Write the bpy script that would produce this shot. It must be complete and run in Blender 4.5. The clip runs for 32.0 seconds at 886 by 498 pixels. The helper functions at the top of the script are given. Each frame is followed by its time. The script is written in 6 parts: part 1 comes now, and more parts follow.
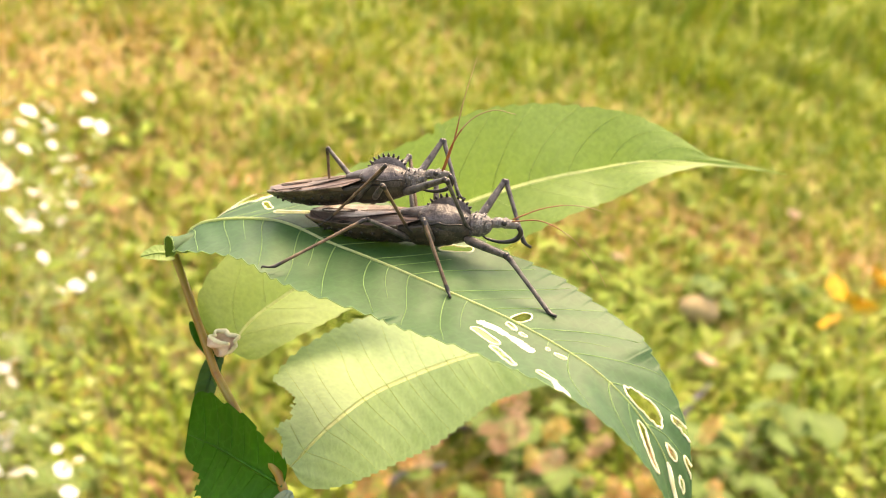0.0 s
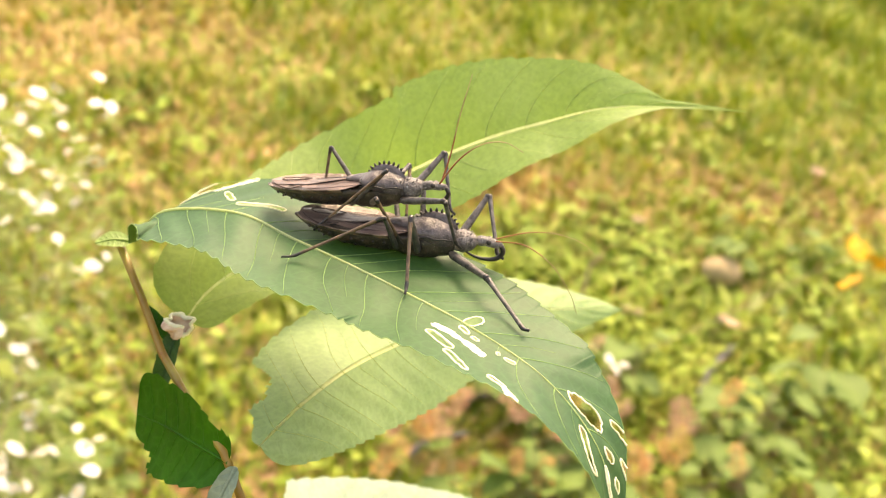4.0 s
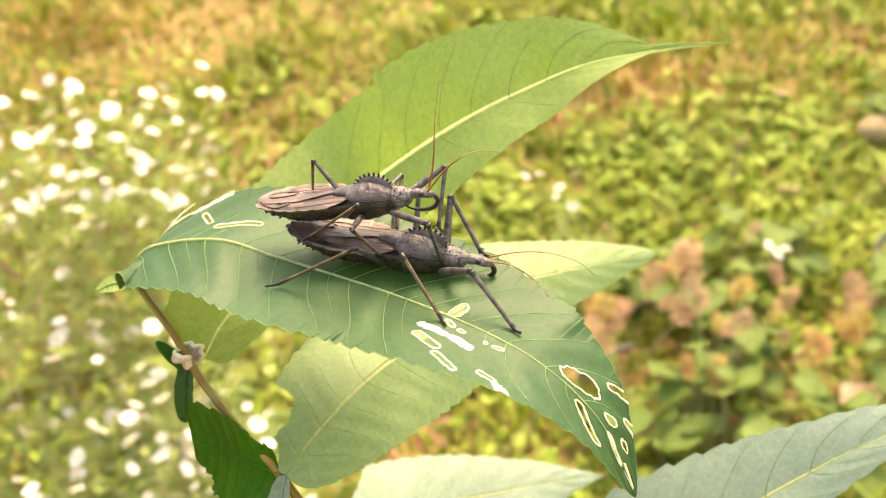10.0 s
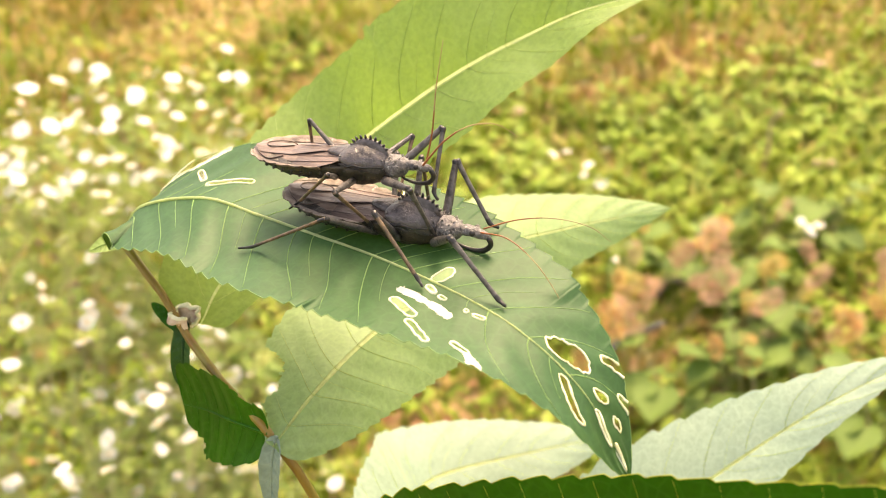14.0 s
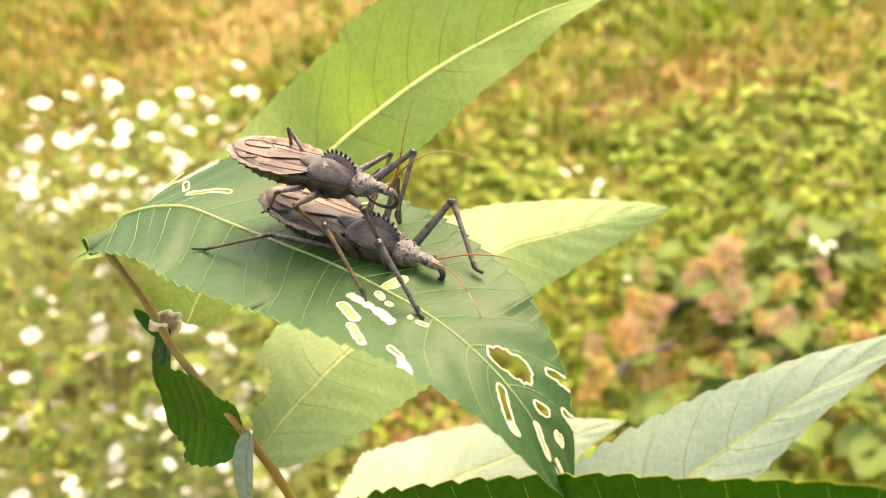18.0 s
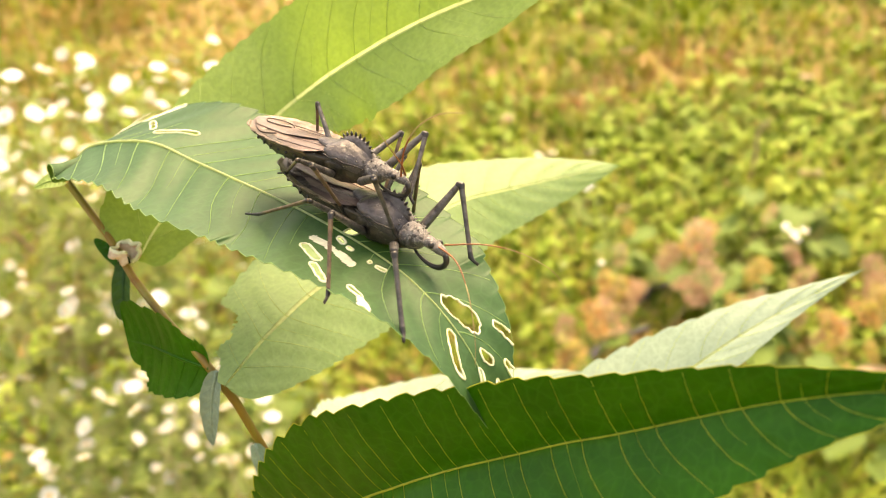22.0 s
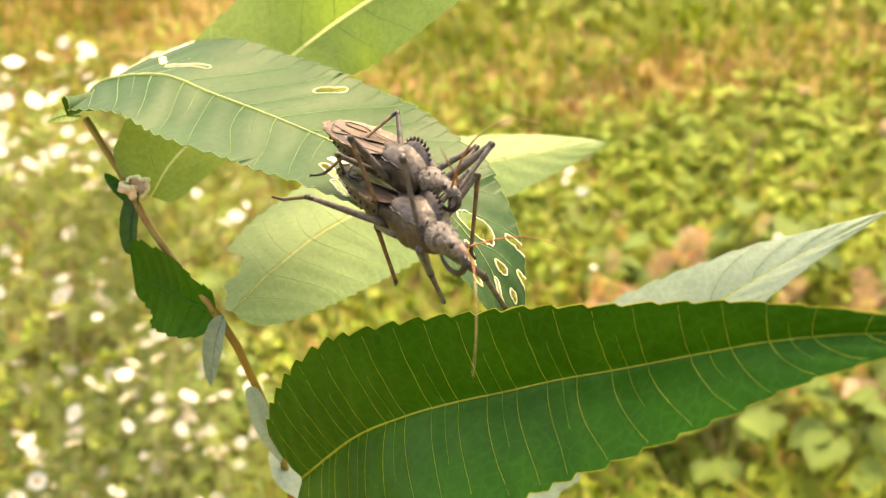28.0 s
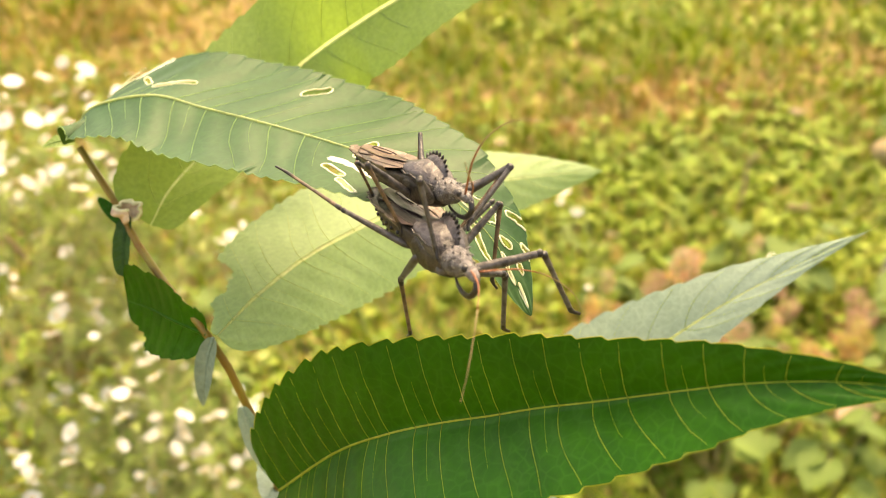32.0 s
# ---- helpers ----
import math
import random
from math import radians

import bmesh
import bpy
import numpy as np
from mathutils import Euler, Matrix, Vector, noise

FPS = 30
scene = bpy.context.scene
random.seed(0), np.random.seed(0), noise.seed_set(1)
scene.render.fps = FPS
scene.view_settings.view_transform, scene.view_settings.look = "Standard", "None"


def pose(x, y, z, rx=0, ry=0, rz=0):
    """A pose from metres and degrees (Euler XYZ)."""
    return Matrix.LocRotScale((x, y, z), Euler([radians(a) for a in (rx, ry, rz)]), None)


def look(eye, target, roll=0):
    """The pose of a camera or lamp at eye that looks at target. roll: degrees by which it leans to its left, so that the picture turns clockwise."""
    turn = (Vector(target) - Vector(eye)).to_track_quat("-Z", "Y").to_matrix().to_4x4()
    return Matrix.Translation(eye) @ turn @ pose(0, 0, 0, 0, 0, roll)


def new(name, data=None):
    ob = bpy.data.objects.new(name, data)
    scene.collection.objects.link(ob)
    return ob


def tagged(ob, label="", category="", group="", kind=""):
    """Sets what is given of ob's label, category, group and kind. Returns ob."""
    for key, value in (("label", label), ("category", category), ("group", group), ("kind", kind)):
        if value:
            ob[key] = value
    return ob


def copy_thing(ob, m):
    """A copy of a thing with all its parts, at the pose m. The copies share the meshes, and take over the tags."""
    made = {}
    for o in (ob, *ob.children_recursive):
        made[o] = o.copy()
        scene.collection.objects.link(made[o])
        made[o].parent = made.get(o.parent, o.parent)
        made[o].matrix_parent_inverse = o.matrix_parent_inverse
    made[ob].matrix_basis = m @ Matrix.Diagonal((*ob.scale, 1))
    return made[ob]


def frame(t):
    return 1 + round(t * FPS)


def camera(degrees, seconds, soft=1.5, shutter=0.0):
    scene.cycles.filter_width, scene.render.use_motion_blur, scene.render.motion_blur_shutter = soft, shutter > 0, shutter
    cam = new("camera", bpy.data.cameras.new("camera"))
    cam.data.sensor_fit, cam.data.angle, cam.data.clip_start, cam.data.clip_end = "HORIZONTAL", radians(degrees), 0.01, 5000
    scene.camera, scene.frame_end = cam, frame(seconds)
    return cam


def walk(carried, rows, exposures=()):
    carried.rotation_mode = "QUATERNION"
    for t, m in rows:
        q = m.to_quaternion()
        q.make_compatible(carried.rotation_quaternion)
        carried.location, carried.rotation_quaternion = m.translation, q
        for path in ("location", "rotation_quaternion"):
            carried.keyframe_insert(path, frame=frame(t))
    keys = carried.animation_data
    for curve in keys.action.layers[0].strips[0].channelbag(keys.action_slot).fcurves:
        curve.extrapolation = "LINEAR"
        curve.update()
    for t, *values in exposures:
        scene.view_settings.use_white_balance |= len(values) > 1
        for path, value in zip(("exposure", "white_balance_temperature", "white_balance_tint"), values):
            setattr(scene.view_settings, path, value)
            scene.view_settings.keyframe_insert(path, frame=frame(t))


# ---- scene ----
cam = camera(45, 32.0, soft=1.0)
# the lens is focused on the leaf that carries the pair of bugs
cam.data.dof.use_dof = True
cam.data.dof.focus_distance = 0.168
cam.data.dof.aperture_fstop = 27.0
PATH = [
    (0, (-0.05380, -0.01860, 0.69748), (-0.01204, 0.16860, 0.64079), 12.38),
    (0.5, (-0.05092, -0.01785, 0.69908), (-0.00984, 0.16933, 0.64185), 11.96),
    (1, (-0.04822, -0.01716, 0.70041), (-0.00730, 0.16991, 0.64271), 11.57),
    (1.5, (-0.04579, -0.01672, 0.70156), (-0.00570, 0.17016, 0.64267), 11.07),
    (2, (-0.04386, -0.01682, 0.70299), (-0.00531, 0.16985, 0.64242), 10.88),
    (2.5, (-0.04218, -0.01691, 0.70511), (-0.00436, 0.16932, 0.64275), 10.83),
    (4.5, (-0.04365, -0.01489, 0.70472), (-0.00566, 0.17060, 0.64029), 10.37),
    (5, (-0.04160, -0.01359, 0.70758), (-0.00481, 0.17173, 0.64198), 9.20),
    (5.5, (-0.03947, -0.01311, 0.70970), (-0.00467, 0.17235, 0.64344), 8.64),
    (6, (-0.03743, -0.01302, 0.71159), (-0.00383, 0.17238, 0.64453), 8.54),
    (6.5, (-0.03583, -0.01296, 0.71206), (-0.00280, 0.17220, 0.64406), 8.13),
    (7, (-0.03423, -0.01283, 0.71116), (-0.00196, 0.17220, 0.64245), 7.67),
    (7.5, (-0.03165, -0.01204, 0.71088), (-0.00106, 0.17266, 0.64053), 5.29),
    (8, (-0.02819, -0.01084, 0.71041), (-0.00825, 0.17446, 0.63784), 1.57),
    (8.5, (-0.02413, -0.00929, 0.70910), (-0.00825, 0.17568, 0.63470), -0.03),
    (9, (-0.02101, -0.00766, 0.70812), (-0.00648, 0.17698, 0.63265), -1.37),
    (9.5, (-0.01816, -0.00575, 0.70770), (-0.00693, 0.17838, 0.63045), -2.77),
    (10, (-0.01573, -0.00392, 0.70894), (-0.00752, 0.17955, 0.62975), -3.18),
    (10.5, (-0.01353, -0.00218, 0.71138), (-0.00770, 0.18055, 0.63031), -2.59),
    (11, (-0.01113, -0.00089, 0.71369), (-0.00593, 0.18109, 0.63088), -2.51),
    (11.5, (-0.00842, 0.00024, 0.71534), (-0.00356, 0.18186, 0.63172), -2.47),
    (12, (-0.00548, 0.00090, 0.71519), (-0.00031, 0.18258, 0.63174), -2.65),
    (12.5, (-0.00260, 0.00109, 0.71489), (0.00313, 0.18276, 0.63146), -2.81),
    (13, (-0.00041, 0.00115, 0.71637), (0.00590, 0.18265, 0.63259), -3.54),
    (13.5, (0.00017, 0.00081, 0.71875), (0.00425, 0.18199, 0.63415), -4.33),
    (14, (0.00000, 0.00000, 0.72000), (0.00000, 0.18135, 0.63566), -4.49),
    (14.5, (-0.00019, -0.00067, 0.72021), (-0.00227, 0.18106, 0.63673), -4.65),
    (15, (-0.00014, -0.00079, 0.72006), (-0.00282, 0.18141, 0.63763), -4.70),
    (15.5, (0.00075, -0.00029, 0.71964), (-0.00183, 0.18233, 0.63814), -4.90),
    (17.5, (0.00368, -0.00387, 0.70860), (0.00179, 0.18009, 0.63015), -4.84),
    (18, (0.00199, -0.00292, 0.70844), (-0.00011, 0.18068, 0.62916), -4.61),
    (18.5, (0.00089, -0.00242, 0.70841), (-0.00091, 0.18095, 0.62858), -4.42),
    (19, (0.00028, -0.00249, 0.70838), (-0.00086, 0.18078, 0.62833), -4.24),
    (19.5, (0.00021, -0.00300, 0.70786), (-0.00082, 0.18021, 0.62767), -3.73),
    (20, (0.00077, -0.00351, 0.70587), (0.00017, 0.17964, 0.62554), -3.87),
    (20.5, (0.00184, -0.00402, 0.70310), (0.00160, 0.17924, 0.62298), -4.08),
    (21, (0.00327, -0.00490, 0.70009), (0.00371, 0.17841, 0.62012), -4.09),
    (21.5, (0.00443, -0.00669, 0.69706), (0.00601, 0.17672, 0.61732), -4.14),
    (22, (0.00541, -0.00898, 0.69442), (0.00727, 0.17419, 0.61416), -3.49),
    (22.5, (0.00647, -0.01105, 0.69169), (0.00862, 0.17195, 0.61104), -3.14),
    (23, (0.00711, -0.01290, 0.68867), (0.00976, 0.16999, 0.60776), -2.89),
    (23.5, (0.00693, -0.01433, 0.68596), (0.01001, 0.16841, 0.60474), -2.53),
    (24, (0.00612, -0.01550, 0.68405), (0.00949, 0.16695, 0.60219), -2.25),
    (24.5, (0.00530, -0.01646, 0.68401), (0.00871, 0.16589, 0.60193), -2.06),
    (25, (0.00483, -0.01684, 0.68562), (0.00824, 0.16539, 0.60327), -1.71),
    (25.5, (0.00517, -0.01750, 0.68654), (0.00797, 0.16512, 0.60504), -2.00),
    (26, (0.00632, -0.01844, 0.68667), (0.00884, 0.16476, 0.60646), -2.31),
    (26.5, (0.00840, -0.01861, 0.68664), (0.01075, 0.16479, 0.60689), -2.39),
    (28.5, (0.00500, -0.01557, 0.69460), (0.00804, 0.16785, 0.61492), -1.40),
    (29, (0.00472, -0.01567, 0.69403), (0.00781, 0.16785, 0.61460), -1.49),
    (29.5, (0.00428, -0.01589, 0.69270), (0.00793, 0.16794, 0.61400), -1.44),
    (30, (0.00336, -0.01746, 0.69070), (0.00734, 0.16657, 0.61248), -1.65),
    (30.5, (0.00290, -0.01932, 0.69042), (0.00699, 0.16482, 0.61248), -1.52),
    (31, (0.00312, -0.01998, 0.69235), (0.00736, 0.16466, 0.61562), -1.34),
    (31.5, (0.00380, -0.01977, 0.69507), (0.00776, 0.16502, 0.61868), -1.12),
    (32, (0.00468, -0.01939, 0.69752), (0.00874, 0.16526, 0.62079), -1.18),
]
walk(cam, [(t, look(eye, target, roll)) for t, eye, target, roll in PATH], exposures=[(0.0, 1.96, 9900, 17), (16.0, 1.93, 9900, 16), (19.0, 1.93, 10500, 15), (23.0, 1.94, 11400, 14), (32.0, 1.82, 11400, 14)])

import collections

from mathutils import Quaternion

# ---- light: bright hazy sky, a soft high sun behind the plant ----
SUN_ELEVATION, SUN_TURN = 64.0, 205.0
world = bpy.data.worlds.new("world")
scene.world = world
world.use_nodes = True
wn, wl = world.node_tree.nodes, world.node_tree.links
sky = wn.new("ShaderNodeTexSky")
sky.sky_type, sky.sun_disc = "NISHITA", False
sky.sun_elevation, sky.sun_rotation = radians(SUN_ELEVATION), radians(SUN_TURN - 180)
sky.air_density, sky.dust_density = 1.0, 4.0
wl.new(sky.outputs[0], wn["Background"].inputs[0])
wn["Background"].inputs[1].default_value = 0.15
sun = new("sun", bpy.data.lights.new("sun", "SUN"))
sun.data.energy, sun.data.angle, sun.data.color = 1.6, radians(32), (1.0, 0.94, 0.82)
sun.matrix_world = look((0, 0, 0), (math.sin(radians(SUN_TURN)) * math.cos(radians(SUN_ELEVATION)),
                                    math.cos(radians(SUN_TURN)) * math.cos(radians(SUN_ELEVATION)),
                                    -math.sin(radians(SUN_ELEVATION))))


# ---- materials ----
def material(name):
    m = bpy.data.materials.new(name)
    m.use_nodes = True
    return m, m.node_tree.nodes, m.node_tree.links, m.node_tree.nodes["Principled BSDF"]


def noise_ramp(nodes, links, scale, stops, detail=4.0, rough=0.6, coord="Object", stretch=None):
    """A noise pattern in metres turned into colours; stops are (place, colour)."""
    tc = nodes.new("ShaderNodeTexCoord")
    nz = nodes.new("ShaderNodeTexNoise")
    nz.inputs["Scale"].default_value, nz.inputs["Detail"].default_value, nz.inputs["Roughness"].default_value = scale, detail, rough
    if stretch:
        mp = nodes.new("ShaderNodeMapping")
        mp.inputs["Scale"].default_value = stretch
        links.new(tc.outputs[coord], mp.inputs[0])
        links.new(mp.outputs[0], nz.inputs["Vector"])
    else:
        links.new(tc.outputs[coord], nz.inputs["Vector"])
    rp = nodes.new("ShaderNodeValToRGB")
    while len(rp.color_ramp.elements) < len(stops):
        rp.color_ramp.elements.new(0.5)
    for e, (place, colour) in zip(rp.color_ramp.elements, stops):
        e.position, e.color = place, (*colour, 1)
    links.new(nz.outputs[0], rp.inputs[0])
    return nz, rp


def mix(nodes, links, kind, fac, a, b):
    n = nodes.new("ShaderNodeMix")
    n.data_type, n.blend_type = "RGBA", kind
    if isinstance(fac, (int, float)):
        n.inputs[0].default_value = fac
    else:
        links.new(fac, n.inputs[0])
    for sock, v in ((n.inputs[6], a), (n.inputs[7], b)):
        if isinstance(v, tuple):
            sock.default_value = (*v, 1)
        else:
            links.new(v, sock)
    return n.outputs[2]


def bump(nodes, links, bsdf, height, strength, distance):
    b = nodes.new("ShaderNodeBump")
    b.inputs["Strength"].default_value, b.inputs["Distance"].default_value = strength, distance
    links.new(height, b.inputs["Height"])
    links.new(b.outputs[0], bsdf.inputs["Normal"])


def leaf_material(name, dark, light, through_colour, share, gloss, spec=0.28):
    """A living leaf: a mottled green skin with a net of small veins that lets part of the light through."""
    m, nodes, links, bsdf = material(name)
    nz, rp = noise_ramp(nodes, links, 60, [(0.3, dark), (0.7, light)])
    _, fine = noise_ramp(nodes, links, 900, [(0.35, (0.75, 0.75, 0.75)), (0.65, (1.0, 1.0, 1.0))], 3)
    vor = nodes.new("ShaderNodeTexVoronoi")
    vor.feature = "DISTANCE_TO_EDGE"
    vor.inputs["Scale"].default_value = 420
    tc = nodes.new("ShaderNodeTexCoord")
    links.new(tc.outputs["Object"], vor.inputs["Vector"])
    net = nodes.new("ShaderNodeMapRange")
    net.inputs["From Max"].default_value = 0.10
    net.inputs["To Min"].default_value, net.inputs["To Max"].default_value = 0.12, 0.0
    links.new(vor.outputs["Distance"], net.inputs[0])
    colour = mix(nodes, links, "MULTIPLY", 0.6, rp.outputs[0], fine.outputs[0])
    colour = mix(nodes, links, "MIX", net.outputs[0], colour, tuple(min(1, 1.6 * c + 0.03) for c in light))
    links.new(colour, bsdf.inputs["Base Color"])
    bsdf.inputs["Roughness"].default_value = gloss
    bsdf.inputs["Specular IOR Level"].default_value = spec
    bump(nodes, links, bsdf, nz.outputs[0], 0.25, 0.0004)
    tr = nodes.new("ShaderNodeBsdfTranslucent")
    tcol = mix(nodes, links, "MULTIPLY", 0.7, through_colour, fine.outputs[0])
    links.new(tcol, tr.inputs[0])
    sh = nodes.new("ShaderNodeMixShader")
    sh.inputs[0].default_value = share
    links.new(bsdf.outputs[0], sh.inputs[1])
    links.new(tr.outputs[0], sh.inputs[2])
    links.new(sh.outputs[0], nodes["Material Output"].inputs[0])
    return m


def plain(name, dark, light, scale, rough=0.6, relief=0.0, depth=0.0005, metal=0.0, spec=0.5, detail=5.0, stretch=None):
    m, nodes, links, bsdf = material(name)
    nz, rp = noise_ramp(nodes, links, scale, [(0.32, dark), (0.68, light)], detail, 0.65, stretch=stretch)
    links.new(rp.outputs[0], bsdf.inputs["Base Color"])
    bsdf.inputs["Roughness"].default_value, bsdf.inputs["Metallic"].default_value = rough, metal
    bsdf.inputs["Specular IOR Level"].default_value = spec
    if relief:
        bump(nodes, links, bsdf, nz.outputs[0], relief, depth)
    return m


LEAF = leaf_material("leaf_green", (0.018, 0.070, 0.020), (0.034, 0.104, 0.034), (0.16, 0.38, 0.02), 0.08, 0.52, 0.27)
LEAF_DEEP = leaf_material("leaf_deep_green", (0.007, 0.080, 0.001), (0.018, 0.130, 0.003), (0.02, 0.26, 0.005), 0.008, 0.42, 0.18)
LEAF_PALE = leaf_material("leaf_pale_green", (0.17, 0.28, 0.085), (0.23, 0.35, 0.12), (0.36, 0.56, 0.07), 0.40, 0.50)
LEAF_GLAUCOUS = leaf_material("leaf_glaucous_green", (0.24, 0.36, 0.17), (0.31, 0.43, 0.22), (0.30, 0.56, 0.08), 0.34, 0.50)
LEAF_ASHEN = leaf_material("leaf_ashen_green", (0.19, 0.28, 0.21), (0.25, 0.34, 0.26), (0.24, 0.34, 0.22), 0.05, 0.50)
LEAF_WHITISH = leaf_material("leaf_whitish_green", (0.29, 0.41, 0.31), (0.36, 0.48, 0.37), (0.30, 0.42, 0.32), 0.10, 0.5)
VEIN = leaf_material("leaf_vein", (0.34, 0.46, 0.12), (0.46, 0.57, 0.20), (0.75, 0.85, 0.30), 0.4, 0.5)
VEIN_YELLOW = leaf_material("yellow_vein", (0.36, 0.40, 0.04), (0.50, 0.52, 0.08), (0.75, 0.75, 0.10), 0.3, 0.5)
VEIN_FINE = leaf_material("fine_vein", (0.16, 0.30, 0.11), (0.24, 0.39, 0.17), (0.55, 0.75, 0.20), 0.3, 0.5)
VEIN_SOFT = leaf_material("pale_leaf_vein", (0.26, 0.38, 0.13), (0.34, 0.45, 0.18), (0.60, 0.78, 0.20), 0.5, 0.5)
RIB_PALE = leaf_material("pale_midrib", (0.44, 0.56, 0.26), (0.56, 0.66, 0.36), (0.70, 0.80, 0.36), 0.5, 0.5)
GNAWED = plain("gnawed_rim", (0.66, 0.64, 0.36), (0.86, 0.84, 0.64), 400, 0.7)
FILM = leaf_material("bleached_leaf_film", (0.72, 0.76, 0.64), (0.86, 0.88, 0.80), (0.85, 0.90, 0.75), 0.35, 0.5)
DRY = plain("dry_scrap", (0.52, 0.34, 0.23), (0.76, 0.62, 0.46), 500, 0.8, 0.4)
STEM = plain("stem_skin", (0.22, 0.075, 0.014), (0.30, 0.27, 0.045), 60, 0.45, 0.3, 0.0003, stretch=(2.5, 2.5, 0.25))
EARTH = plain("meadow_ground", (0.19, 0.15, 0.040), (0.34, 0.24, 0.10), 4.0, 0.95, 0.6, 0.01)


# ---- building helpers ----
def mesh_of(name, verts, faces, mats, index=None, smooth=True):
    me = bpy.data.meshes.new(name)
    me.from_pydata([tuple(v) for v in verts], [], [tuple(f) for f in faces])
    for m in mats:
        me.materials.append(m)
    if index is not None:
        me.polygons.foreach_set("material_index", index)
    if smooth:
        me.polygons.foreach_set("use_smooth", [True] * len(me.polygons))
    me.update()
    return me


def piece(name, me, parent=None, label="", at=None):
    """Links a mesh as one object under a thing or a part."""
    ob = new(name, me)
    if parent is not None:
        ob.parent = parent
    if at is not None:
        ob.matrix_basis = at
    if label:
        tagged(ob, label)
    return ob


def spline(points, n):
    """n points evenly by parameter on a smooth curve through the given ones."""
    p = np.array(points, float)
    if len(p) == 2:
        return np.linspace(p[0], p[1], n)
    q = np.vstack([2 * p[0] - p[1], p, 2 * p[-1] - p[-2]])
    chord = np.r_[0, np.cumsum(np.linalg.norm(np.diff(p, axis=0), axis=1))]
    out = []
    for s in np.linspace(0, chord[-1], n):
        i = min(max(np.searchsorted(chord, s, side="right") - 1, 0), len(p) - 2)
        u = (s - chord[i]) / max(chord[i + 1] - chord[i], 1e-9)
        a, b, c, d = q[i], q[i + 1], q[i + 2], q[i + 3]
        out.append(0.5 * (2 * b + (c - a) * u + (2 * a - 5 * b + 4 * c - d) * u * u + (3 * b - a - 3 * c + d) * u ** 3))
    return np.array(out)


def tube_data(points, radii, sides=6, squash=1.0):
    """Vertices and faces of a closed tube along points."""
    pts = np.array(points, float)
    rad = np.interp(np.linspace(0, 1, len(pts)), np.linspace(0, 1, len(radii)), radii)
    tan = np.gradient(pts, axis=0)
    tan /= np.linalg.norm(tan, axis=1)[:, None] + 1e-12
    ref = np.array([0.0, 0.0, 1.0]) if abs(tan[0][2]) < 0.9 else np.array([1.0, 0.0, 0.0])
    verts, faces = [], []
    for p, t, r in zip(pts, tan, rad):
        a = np.cross(t, ref)
        a /= np.linalg.norm(a) + 1e-12
        b = np.cross(a, t)
        ref = b
        for k in range(sides):
            w = 2 * math.pi * k / sides
            verts.append(p + r * (math.cos(w) * a + squash * math.sin(w) * b))
    for i in range(len(pts) - 1):
        for k in range(sides):
            faces.append((i * sides + k, i * sides + (k + 1) % sides, (i + 1) * sides + (k + 1) % sides, (i + 1) * sides + k))
    faces.append(tuple(range(sides))[::-1])
    faces.append(tuple((len(pts) - 1) * sides + k for k in range(sides)))
    return verts, faces


def joined(datas):
    verts, faces = [], []
    for v, f in datas:
        n = len(verts)
        verts += list(v)
        faces += [tuple(i + n for i in face) for face in f]
    return verts, faces


def tube(name, points, radii, mat, parent=None, sides=6, label="", at=None):
    v, f = tube_data(points, radii, sides)
    return piece(name, mesh_of(name, v, f, [mat]), parent, label, at)


# ---- leaves ----
def unit(v):
    return np.array(v, float) / (np.linalg.norm(v) + 1e-12)


